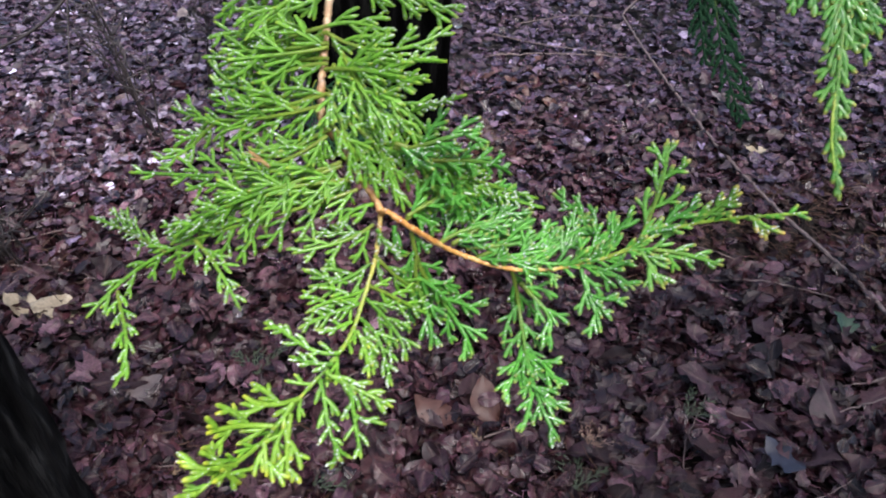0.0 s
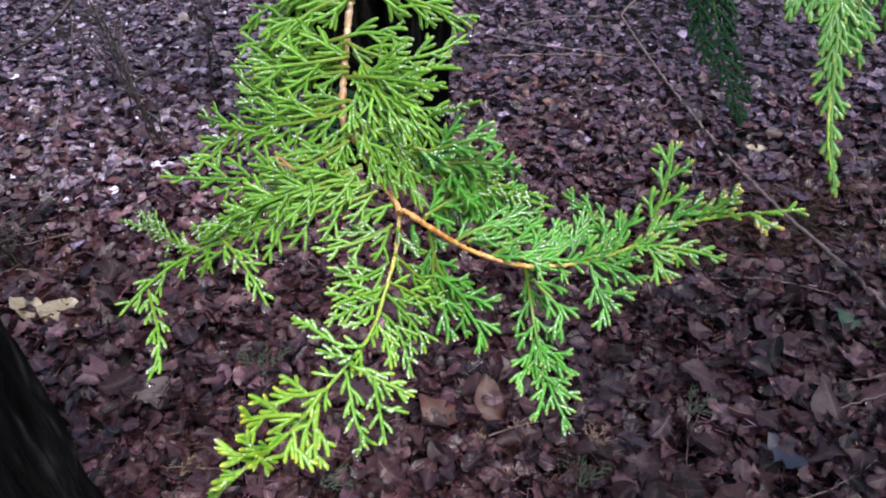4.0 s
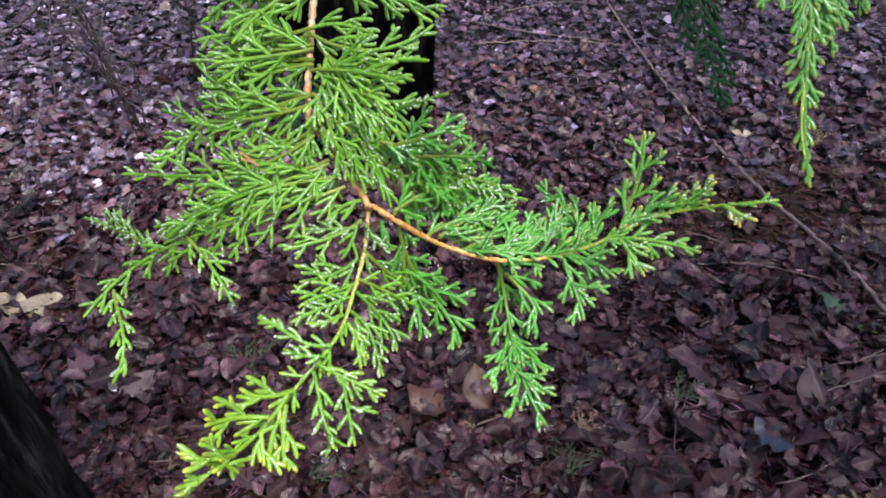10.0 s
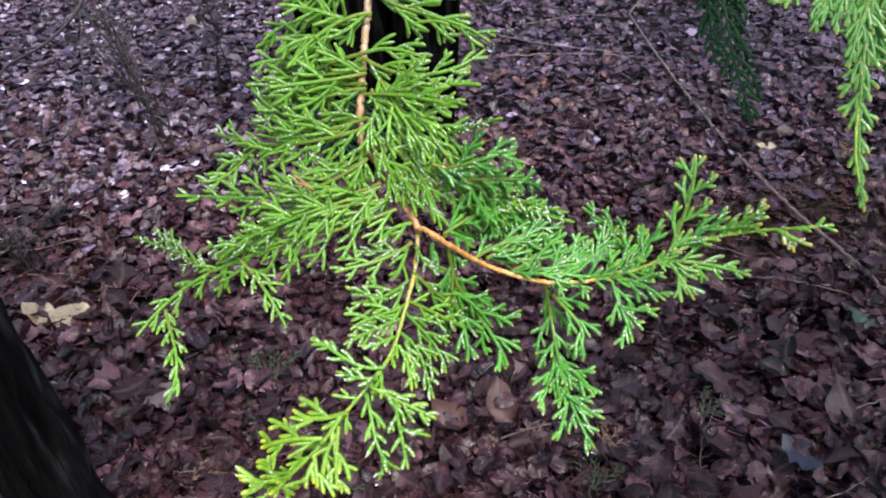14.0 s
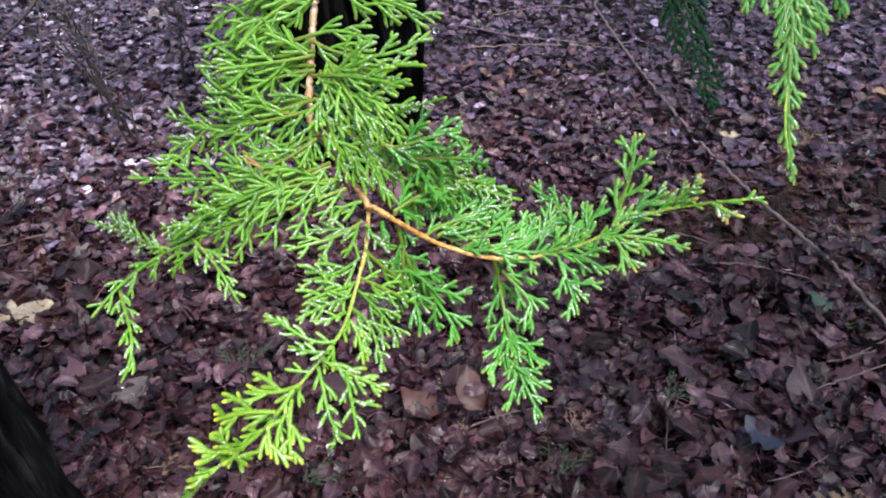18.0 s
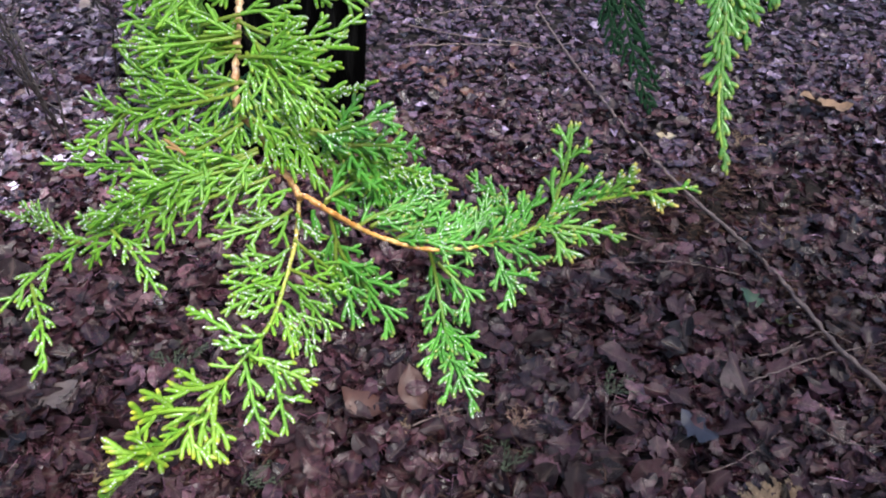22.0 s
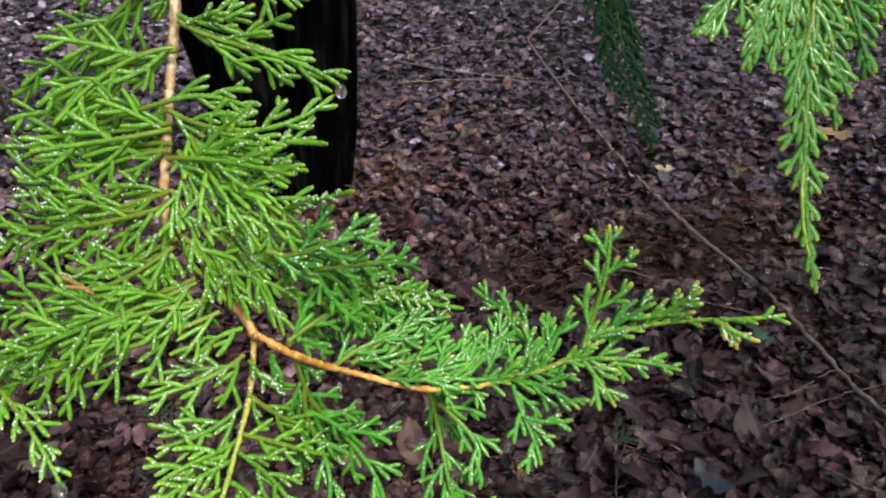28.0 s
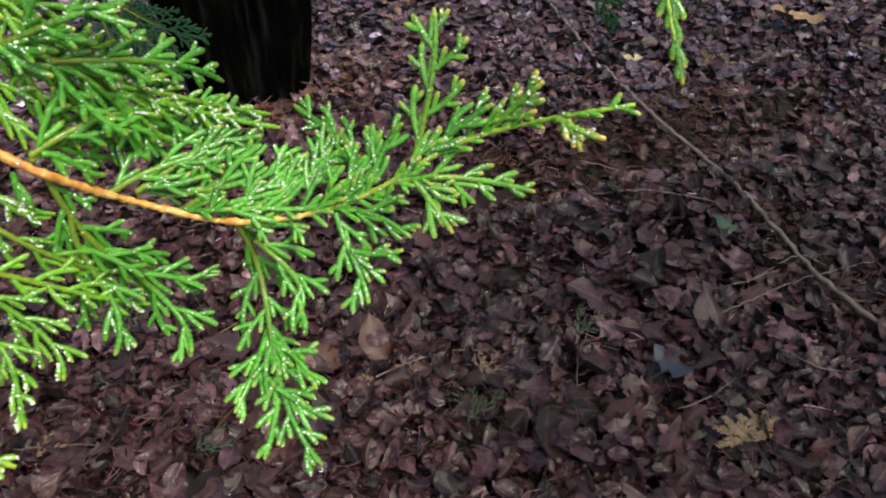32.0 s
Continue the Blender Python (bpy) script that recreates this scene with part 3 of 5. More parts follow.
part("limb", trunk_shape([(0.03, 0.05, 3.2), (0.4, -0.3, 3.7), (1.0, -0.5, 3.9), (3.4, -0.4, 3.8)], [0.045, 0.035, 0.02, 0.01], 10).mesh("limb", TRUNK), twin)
near_tree = tagged(new("tree"), "tree trunk with wet black furrowed bark", "tree")
near_tree.location = (-0.84, 0.785, 0)
part("trunk", trunk_shape([(0, 0, -0.1), (0, 0, 0.15), (0, 0, 1.0), (-0.02, 0, 3.0), (-0.05, 0, 5.5)], [0.21, 0.165, 0.14, 0.13, 0.09], 110, seed=8.0, furrow=0.09).mesh("trunk", NEAR_BARK), near_tree)
part("limb", trunk_shape([(0.08, -0.05, 1.95), (0.35, -0.25, 1.78), (0.77, -0.52, 1.61), (1.3, -0.7, 1.9), (2.3, -0.66, 2.15)], [0.03, 0.022, 0.012, 0.008, 0.005], 10).mesh("limb", TRUNK), near_tree)


def crown(owner, middle, spread, count, size, seed):
    """Unseen overhanging foliage, added to shade the ground: many flat fronds of narrow blades."""
    r = np.random.RandomState(seed)
    v, f = [], []
    for _ in range(count):
        c = np.array(middle) + r.uniform(-1, 1, 3) * spread
        a = r.uniform(0, 2 * math.pi)
        along = np.array((math.cos(a), math.sin(a), r.uniform(-0.7, 0.1)))
        along /= np.linalg.norm(along)
        cross = np.cross(along, (0, 0, 1.0)) + r.uniform(-0.3, 0.3, 3)
        cross /= np.linalg.norm(cross)
        ln = size * r.uniform(0.6, 1.3)
        for k in range(15):
            u = k / 15
            for sgn in (-1, 1):
                p = c + along * ln * u
                q = p + (along * 0.7 + cross * sgn) * ln * 0.34 * (1.05 - u) * r.uniform(0.7, 1.2)
                side = np.cross(q - p, np.cross(along, cross))
                side *= 0.0045 / (np.linalg.norm(side) + 1e-9)
                n = len(v)
                v += [p - side, p + side, q + side * 0.6, q - side * 0.6]
                f.append((n, n + 1, n + 2, n + 3))
    sh = Shape()
    sh.v, sh.f = v, f
    part("crown", sh.mesh("crown", SHADE_GREEN, False), owner, "dense dark green overhanging cypress foliage")


# foliage above the view, added to block light from near and right-hand ground
crown(near_tree, (0.55, -0.45, 2.25), (0.4, 0.3, 0.25), 190, 0.24, 6)
crown(near_tree, (2.55, -0.62, 2.15), (1.1, 0.8, 0.28), 480, 0.24, 4)
crown(twin, (3.7, -0.4, 3.7), (1.7, 1.6, 0.4), 520, 0.35, 9)
# ---------------------------------------------------------------- the branch
EYE = np.array((0.02, 0.0, 1.41))
branch = tagged(new("cypress_branch"), "wet green cypress branch with flat scale-leaved sprays hanging in the air", "branch")
stem("stem", [(-30.0, 300.0, 1610.0), (-4.7, 323.9, 1370.2), (-6.9, 310.6, 1352.1), (-9.0, 298.4, 1335.9), (-11.4, 283.2, 1316.7), (-13.6, 266.8, 1298.7), (-13.6, 249.5, 1281.8), (-6.6, 245.7, 1273.9), (-1.8, 245.1, 1261.2), (3.5, 242.6, 1254.0), (6.2, 238.9, 1249.2)], 0.0016, 0.0012, ([0, 0.75, 1], [1, 0.9, 0.2]), ([0, 1], [0, 0]), branch, "brown woody stem")
RIGHT_STEM = [(6.2, 238.9, 1249.2), (8.8, 234.4, 1252.9), (15.6, 232.3, 1248.8), (23.8, 236.4, 1239.3), (34.0, 243.8, 1227.0), (48.0, 242.5, 1221.8), (56.4, 240.4, 1221.2), (69.4, 240.5, 1220.8), (82.0, 238.9, 1224.7), (94.4, 237.0, 1230.9), (105.1, 237.0, 1238.2), (118.5, 237.2, 1244.5), (131.0, 230.3, 1252.4), (141.0, 220.0, 1261.2), (150.7, 217.1, 1264.2)]
LOWER_STEM = [(6.2, 238.9, 1249.2), (4.4, 228.3, 1237.8), (-0.0, 214.1, 1227.4), (-3.8, 200.2, 1223.2), (-10.2, 188.4, 1221.0), (-19.8, 179.5, 1214.0), (-29.4, 170.7, 1206.0), (-36.9, 154.7, 1212.0), (-44.2, 144.6, 1213.5), (-55.0, 145.0, 1198.8)]
stem("stem", RIGHT_STEM, 0.00105, 0.0005, ([0, 1], [0.1, 0]), ([0, 0.4, 0.62, 1], [0, 0.1, 0.9, 1]), branch, "orange-brown side stem turning green")
stem("stem", LOWER_STEM, 0.00075, 0.0006, ([0, 1], [0, 0]), ([0, 0.2, 0.4, 1], [0.2, 0.8, 1, 1]), branch, "yellow-green lower stem")
spray(branch, (-13.5, 248.0, 1287.9), (-39.7, 245.6, 1281.6), (-58.7, 262.4, 1272.9), (-77.4, 279.5, 1271.4), 11, 1, EYE, GREEN)
spray(branch, (-10.7, 251.3, 1291.0), (-26.3, 251.2, 1285.8), (-43.6, 251.1, 1282.8), (-55.2, 254.1, 1270.6), 12, 1, EYE, GREEN)
spray(branch, (-11.1, 241.7, 1279.8), (-35.4, 228.7, 1266.4), (-60.5, 254.0, 1256.3), (-88.4, 252.1, 1258.6), 11, 1, EYE, GREEN)
spray(branch, (-53.4, 258.5, 1276.2), (-62.4, 264.5, 1269.9), (-67.4, 256.6, 1259.2), (-80.2, 257.7, 1261.7), 8, 1, EYE, GREEN)
spray(branch, (-58.2, 259.8, 1271.7), (-63.7, 263.6, 1268.2), (-69.8, 267.4, 1266.6), (-76.2, 271.3, 1265.7), 3, 0, EYE, GREEN)
spray(branch, (-12.9, 251.6, 1290.9), (-27.8, 252.7, 1287.7), (-47.3, 261.7, 1282.7), (-55.3, 266.1, 1298.2), 10, 1, EYE, GREEN)
spray(branch, (-21.1, 249.7, 1286.4), (-34.2, 251.1, 1284.7), (-46.1, 260.7, 1281.5), (-55.1, 264.4, 1292.0), 8, 1, EYE, GREEN)
spray(branch, (-3.4, 240.3, 1262.7), (-29.1, 230.8, 1264.7), (-54.2, 237.5, 1253.4), (-73.6, 236.8, 1236.0), 12, 2, EYE, GREEN)
spray(branch, (-3.4, 240.3, 1262.9), (-25.6, 227.0, 1268.8), (-51.2, 232.7, 1259.4), (-69.3, 231.6, 1242.9), 12, 2, EYE, GREEN)
spray(branch, (-11.5, 260.9, 1297.6), (-21.9, 263.0, 1298.0), (-33.9, 259.3, 1288.8), (-41.2, 266.0, 1297.4), 12, 2, EYE, GREEN)
spray(branch, (-11.4, 262.6, 1298.8), (-22.0, 268.5, 1297.9), (-35.2, 268.0, 1289.4), (-43.2, 276.5, 1297.3), 12, 2, EYE, GREEN)
spray(branch, (-11.4, 267.5, 1302.7), (-24.4, 267.4, 1300.2), (-37.7, 268.9, 1299.4), (-50.8, 266.4, 1299.6), 12, 2, EYE, GREEN)
spray(branch, (-11.5, 266.2, 1301.6), (-22.8, 262.4, 1300.6), (-34.9, 262.5, 1299.9), (-46.0, 258.1, 1300.3), 12, 2, EYE, GREEN)
spray(branch, (-6.9, 240.5, 1270.0), (-22.8, 236.1, 1264.8), (-40.9, 234.0, 1264.3), (-54.7, 238.8, 1253.2), 13, 2, EYE, GREEN)
spray(branch, (-6.9, 240.4, 1268.7), (-19.7, 234.0, 1265.4), (-34.9, 229.3, 1265.8), (-47.6, 230.7, 1257.3), 13, 2, EYE, GREEN)
spray(branch, (-9.8, 242.5, 1281.8), (-20.0, 244.1, 1277.6), (-28.8, 235.7, 1268.4), (-39.1, 242.0, 1275.2), 11, 1, EYE, GREEN)
spray(branch, (-9.0, 240.3, 1272.0), (-18.7, 240.5, 1273.3), (-23.0, 237.0, 1265.4), (-27.6, 233.9, 1259.1), 10, 1, EYE, GREEN)
spray(branch, (-11.1, 244.5, 1284.8), (-16.8, 240.8, 1278.2), (-12.4, 239.4, 1269.2), (-11.2, 237.9, 1261.0), 8, 1, EYE, GREEN)
spray(branch, (-3.4, 240.6, 1264.3), (-11.2, 238.0, 1260.7), (-18.9, 234.2, 1257.4), (-27.8, 232.6, 1256.4), 10, 1, EYE, GREEN)
spray(branch, (-3.4, 240.5, 1263.7), (-7.9, 243.9, 1257.7), (-15.1, 241.5, 1253.9), (-22.3, 242.0, 1250.9), 10, 1, EYE, GREEN)
spray(branch, (-1.6, 238.1, 1259.9), (-41.2, 212.3, 1258.6), (-85.0, 256.9, 1228.3), (-105.9, 221.0, 1213.3), 13, 1, EYE, GREEN, 0, 0.00078)
spray(branch, (-96.0, 231.1, 1218.2), (-91.3, 217.3, 1218.9), (-78.9, 202.5, 1217.1), (-89.1, 194.6, 1203.9), 7, 1, EYE, GREEN, 0, 0.00078)
spray(branch, (-61.7, 231.4, 1242.3), (-53.8, 223.1, 1240.9), (-47.2, 214.8, 1236.2), (-42.0, 206.7, 1230.1), 7, 1, EYE, GREEN, 0, 0.00078)
spray(branch, (-75.3, 234.6, 1234.4), (-88.0, 246.0, 1230.3), (-99.4, 259.1, 1229.3), (-110.8, 272.2, 1228.1), 8, 1, EYE, GREEN, 0, 0.00078)
spray(branch, (-88.9, 247.4, 1230.8), (-101.0, 260.6, 1226.0), (-114.0, 272.8, 1220.7), (-127.1, 284.9, 1215.3), 3, 1, EYE, GREEN, 0, 0.00078)
spray(branch, (-53.6, 230.7, 1246.4), (-62.0, 235.2, 1245.3), (-70.3, 239.7, 1243.9), (-78.3, 243.2, 1239.7), 6, 1, EYE, GREEN, 0, 0.00078)
spray(branch, (-10.0, 267.4, 1302.7), (-0.7, 256.6, 1293.3), (17.1, 255.1, 1294.6), (26.9, 265.1, 1304.1), 8, 1, EYE, GREEN)
spray(branch, (11.1, 258.0, 1295.4), (16.2, 255.8, 1295.0), (21.0, 253.2, 1295.1), (24.8, 249.3, 1296.5), 3, 0, EYE, GREEN)
spray(branch, (18.9, 260.1, 1299.5), (22.9, 258.9, 1300.0), (26.6, 257.2, 1300.6), (30.2, 254.9, 1301.2), 2, 0, EYE, GREEN)
spray(branch, (-9.2, 259.4, 1296.7), (6.3, 257.1, 1292.5), (22.0, 243.7, 1287.2), (27.5, 245.9, 1270.3), 13, 1, EYE, GREEN)
spray(branch, (17.9, 248.5, 1285.6), (23.8, 243.9, 1289.8), (30.1, 239.9, 1293.9), (36.6, 236.0, 1297.9), 3, 0, EYE, GREEN)
spray(branch, (4.1, 253.9, 1291.3), (9.1, 254.4, 1291.1), (13.9, 254.2, 1291.9), (18.5, 253.1, 1293.7), 3, 0, EYE, GREEN)
spray(branch, (-9.5, 260.8, 1297.7), (-3.9, 241.3, 1289.4), (9.8, 247.9, 1269.4), (12.6, 236.7, 1253.9), 12, 1, EYE, GREEN)
spray(branch, (-10.7, 251.3, 1291.0), (-5.5, 241.4, 1285.0), (-3.0, 241.8, 1272.4), (-0.1, 240.5, 1261.5), 9, 1, EYE, GREEN)
spray(branch, (1.2, 254.5, 1292.4), (11.9, 245.9, 1280.6), (18.7, 244.3, 1263.7), (24.5, 240.3, 1247.5), 11, 1, EYE, GREEN)
spray(branch, (10.0, 253.0, 1289.7), (19.4, 244.5, 1278.2), (23.8, 245.3, 1261.4), (29.2, 243.1, 1246.1), 10, 1, EYE, GREEN)
spray(branch, (23.1, 245.4, 1279.1), (27.2, 245.8, 1274.1), (30.7, 246.2, 1267.4), (37.9, 246.7, 1271.7), 6, 1, EYE, GREEN)
spray(branch, (25.7, 245.6, 1272.7), (31.0, 247.1, 1264.7), (37.0, 249.5, 1258.4), (45.8, 254.8, 1258.1), 6, 1, EYE, GREEN)
spray(branch, (26.7, 245.9, 1270.8), (31.4, 247.7, 1261.4), (36.5, 248.7, 1252.1), (41.7, 249.3, 1242.9), 9, 1, EYE, GREEN)
spray(branch, (33.2, 248.0, 1261.6), (43.3, 254.2, 1252.6), (54.9, 259.4, 1245.1), (67.6, 263.8, 1238.8), 5, 1, EYE, GREEN)
spray(branch, (37.3, 249.9, 1256.2), (46.6, 255.1, 1247.9), (56.8, 259.3, 1240.6), (69.9, 260.3, 1236.6), 4, 0, EYE, GREEN)
spray(branch, (-9.7, 243.6, 1283.7), (-3.5, 240.7, 1275.1), (3.8, 244.4, 1265.8), (5.6, 237.9, 1256.3), 8, 1, EYE, GREEN)
spray(branch, (3.9, 236.7, 1254.4), (-2.3, 236.6, 1253.9), (-6.8, 234.1, 1251.3), (-10.5, 230.8, 1248.0), 6, 1, EYE, GREEN)
spray(branch, (-7.1, 264.6, 1300.7), (-2.9, 253.6, 1293.7), (5.0, 246.1, 1284.2), (10.9, 245.2, 1271.7), 11, 1, EYE, GREEN)
spray(branch, (-7.1, 265.2, 1301.2), (-2.9, 253.0, 1297.4), (4.7, 242.6, 1291.7), (11.7, 237.8, 1280.8), 11, 1, EYE, GREEN)
spray(branch, (-3.9, 244.2, 1283.2), (7.4, 245.7, 1275.8), (12.2, 243.2, 1261.9), (14.9, 235.9, 1251.4), 9, 1, EYE, GREEN)
spray(branch, (-9.2, 278.3, 1318.8), (-25.8, 279.1, 1316.9), (-38.8, 273.2, 1307.1), (-48.4, 266.3, 1296.1), 15, 2, EYE, GREEN)
spray(branch, (-9.1, 278.8, 1319.4), (-21.9, 275.2, 1320.1), (-32.3, 269.8, 1312.8), (-39.8, 262.2, 1305.6), 15, 2, EYE, GREEN)
spray(branch, (-7.5, 293.3, 1337.5), (-22.0, 289.7, 1330.8), (-32.7, 283.0, 1319.9), (-42.8, 275.8, 1309.6), 15, 2, EYE, GREEN)
spray(branch, (-7.6, 292.4, 1336.4), (-19.4, 294.4, 1329.4), (-29.6, 289.7, 1320.4), (-36.7, 285.2, 1309.7), 15, 2, EYE, GREEN)
spray(branch, (-8.6, 284.7, 1326.5), (-1.6, 280.8, 1322.8), (5.4, 282.9, 1325.9), (12.4, 284.8, 1328.9), 7, 1, EYE, GREEN)
spray(branch, (-8.5, 283.4, 1325.0), (4.7, 276.5, 1318.7), (21.8, 277.1, 1319.0), (34.3, 270.6, 1310.4), 11, 2, EYE, GREEN)
spray(branch, (-8.5, 283.6, 1325.3), (1.0, 285.5, 1318.0), (13.8, 286.6, 1317.8), (23.3, 284.5, 1310.3), 11, 2, EYE, GREEN)
spray(branch, (-11.9, 267.6, 1306.5), (2.1, 259.8, 1300.2), (20.1, 257.7, 1302.3), (32.3, 269.0, 1308.7), 9, 1, EYE, GREEN)
spray(branch, (-6.4, 299.3, 1345.5), (5.9, 295.7, 1342.5), (14.0, 288.9, 1334.4), (23.2, 283.4, 1327.6), 12, 1, EYE, GREEN)
spray(branch, (-0.8, 300.0, 1347.1), (15.2, 294.2, 1341.5), (33.2, 291.8, 1339.9), (50.9, 291.4, 1340.2), 8, 1, EYE, GREEN)
spray(branch, (-12.3, 257.7, 1297.0), (0.1, 258.5, 1297.1), (10.6, 252.2, 1296.8), (21.5, 247.2, 1296.6), 11, 2, EYE, GREEN)
spray(branch, (-12.3, 257.7, 1297.0), (-3.0, 252.6, 1300.3), (6.8, 247.5, 1300.7), (16.6, 242.5, 1300.9), 11, 2, EYE, GREEN)
spray(branch, (-11.4, 269.2, 1308.3), (-3.4, 270.3, 1310.5), (3.9, 268.5, 1309.3), (11.0, 265.4, 1306.6), 8, 1, EYE, GREEN)
spray(branch, (-8.1, 293.4, 1337.5), (-15.2, 295.3, 1338.9), (-22.5, 296.8, 1339.7), (-29.7, 298.4, 1340.5), 8, 1, EYE, GREEN)
spray(branch, (-11.2, 269.2, 1308.3), (-25.8, 268.7, 1304.9), (-40.1, 267.7, 1300.1), (-51.4, 265.1, 1290.2), 13, 2, EYE, GREEN)
spray(branch, (-11.3, 267.7, 1306.7), (-24.1, 272.6, 1300.3), (-38.9, 274.7, 1295.1), (-49.0, 273.5, 1283.4), 13, 2, EYE, GREEN)
spray(branch, (-6.5, 303.0, 1350.3), (3.2, 304.3, 1353.3), (13.3, 304.7, 1355.0), (23.4, 305.3, 1356.8), 14, 2, EYE, GREEN)
spray(branch, (-6.4, 304.2, 1351.9), (-0.2, 310.1, 1353.5), (7.5, 313.4, 1355.3), (15.5, 315.9, 1357.0), 14, 2, EYE, GREEN)
spray(branch, (-6.5, 303.0, 1350.3), (-17.3, 305.2, 1351.7), (-27.0, 303.8, 1348.1), (-36.6, 301.7, 1343.5), 14, 2, EYE, GREEN)
spray(branch, (-6.4, 304.0, 1351.6), (-13.9, 299.4, 1355.1), (-21.8, 295.5, 1353.7), (-29.8, 291.8, 1351.2), 14, 2, EYE, GREEN)
spray(branch, (3.9, 232.6, 1248.6), (-4.4, 229.1, 1242.3), (-14.8, 225.3, 1244.1), (-24.5, 221.6, 1243.7), 10, 1, EYE, GREEN)
spray(branch, (1.9, 231.0, 1246.0), (-4.9, 230.6, 1245.9), (-11.5, 229.6, 1246.7), (-18.1, 228.3, 1247.9), 5, 0, EYE, GREEN)
spray(branch, (2.2, 225.4, 1236.1), (-3.7, 219.6, 1233.3), (-10.5, 214.7, 1235.1), (-18.2, 211.5, 1236.9), 9, 1, EYE, GREEN)
spray(branch, (-5.3, 217.6, 1233.3), (-10.4, 216.7, 1235.8), (-15.5, 215.8, 1238.2), (-20.7, 217.2, 1240.3), 4, 0, EYE, GREEN)
spray(branch, (0.9, 218.8, 1229.3), (-5.0, 212.7, 1230.2), (-12.3, 208.6, 1233.5), (-18.0, 202.3, 1232.8), 9, 1, EYE, GREEN)
spray(branch, (-1.0, 213.3, 1227.3), (-7.0, 207.6, 1229.6), (-13.3, 202.1, 1231.1), (-20.2, 197.0, 1230.5), 6, 0, EYE, GREEN)
spray(branch, (-3.0, 205.8, 1225.5), (-6.7, 202.7, 1226.8), (-9.4, 197.5, 1227.7), (-14.7, 197.6, 1229.5), 4, 0, EYE, GREEN)
spray(branch, (-6.4, 192.1, 1224.0), (-17.1, 186.6, 1226.9), (-22.3, 196.4, 1230.3), (-32.2, 199.3, 1231.3), 5, 1, EYE, GREEN)
spray(branch, (-23.1, 195.5, 1229.7), (-25.7, 196.9, 1231.0), (-28.6, 197.6, 1231.1), (-31.8, 197.5, 1230.1), 2, 0, EYE, GREEN)
spray(branch, (-8.0, 187.3, 1223.6), (-12.8, 184.8, 1225.7), (-17.6, 185.7, 1226.4), (-22.4, 188.4, 1226.3), 5, 0, EYE, GREEN)
spray(branch, (5.1, 231.7, 1247.2), (7.5, 230.0, 1241.8), (10.1, 228.7, 1236.6), (15.7, 232.1, 1234.5), 4, 0, EYE, GREEN)
spray(branch, (3.9, 227.4, 1238.4), (12.9, 226.2, 1226.2), (20.6, 232.0, 1214.4), (30.9, 239.6, 1206.4), 8, 1, EYE, GREEN)
spray(branch, (1.8, 220.4, 1229.9), (12.6, 223.5, 1221.0), (20.3, 227.5, 1209.2), (30.3, 233.4, 1200.5), 7, 1, EYE, GREEN)
spray(branch, (1.0, 216.4, 1227.3), (6.8, 214.9, 1220.2), (14.7, 215.0, 1209.7), (15.7, 203.8, 1207.7), 8, 1, EYE, GREEN)
spray(branch, (-0.6, 208.5, 1224.5), (7.7, 209.1, 1216.3), (8.0, 197.9, 1213.0), (11.3, 189.4, 1210.1), 6, 1, EYE, GREEN)
spray(branch, (-1.6, 203.4, 1223.5), (2.2, 200.2, 1219.2), (2.7, 194.1, 1217.4), (3.6, 188.4, 1215.3), 4.6, 3, EYE, GREEN, 0.35, 0.0009)
spray(branch, (0.8, 206.2, 1222.4), (3.1, 201.7, 1218.8), (4.2, 196.2, 1216.6), (5.0, 190.5, 1214.7), 4, 0, EYE, GREEN)
spray(branch, (-9.7, 184.1, 1222.5), (-2.9, 182.0, 1218.0), (5.0, 181.2, 1215.1), (12.1, 179.2, 1211.1), 5.75, 3, EYE, GREEN, 0.35, 0.0009)
spray(branch, (-2.3, 182.4, 1218.1), (-0.7, 174.7, 1215.4), (1.0, 167.4, 1212.2), (2.8, 160.1, 1208.9), 6, 1, EYE, GREEN)
spray(branch, (-0.1, 172.4, 1214.4), (3.4, 171.6, 1214.1), (6.9, 171.1, 1213.5), (10.3, 171.3, 1211.8), 3, 0, EYE, GREEN)
spray(branch, (-11.9, 182.2, 1221.8), (-8.8, 176.1, 1215.3), (-10.2, 165.1, 1207.5), (-0.0, 160.5, 1208.6), 5, 1, EYE, GREEN)
spray(branch, (-6.2, 164.8, 1209.3), (-5.0, 162.3, 1207.8), (-6.0, 161.0, 1205.7), (-7.6, 160.2, 1203.4), 3, 0, EYE, GREEN)
spray(branch, (-18.2, 177.5, 1217.5), (-25.0, 176.8, 1215.3), (-31.7, 176.3, 1213.3), (-37.7, 180.5, 1215.8), 10.3, 3, EYE, GREEN, 0.8, 0.00095)
spray(branch, (-26.6, 171.8, 1210.3), (-36.0, 171.4, 1212.5), (-40.4, 166.0, 1217.1), (-43.7, 159.5, 1222.2), 11.5, 3, EYE, GREEN, 0.8, 0.00095)
spray(branch, (-21.3, 174.8, 1213.5), (-22.2, 169.7, 1208.6), (-22.6, 164.6, 1203.7), (-21.5, 159.5, 1198.7), 10.3, 3, EYE, GREEN, 0.8, 0.00095)
spray(branch, (-29.4, 167.2, 1208.7), (-28.8, 164.0, 1206.8), (-28.1, 160.9, 1204.8), (-27.9, 158.1, 1202.2), 8.05, 3, EYE, GREEN, 0.8, 0.00095)
spray(branch, (-35.0, 154.8, 1213.1), (-37.4, 150.2, 1218.0), (-39.4, 145.2, 1223.0), (-47.3, 145.8, 1225.2), 8.05, 3, EYE, GREEN, 0.8, 0.00095)
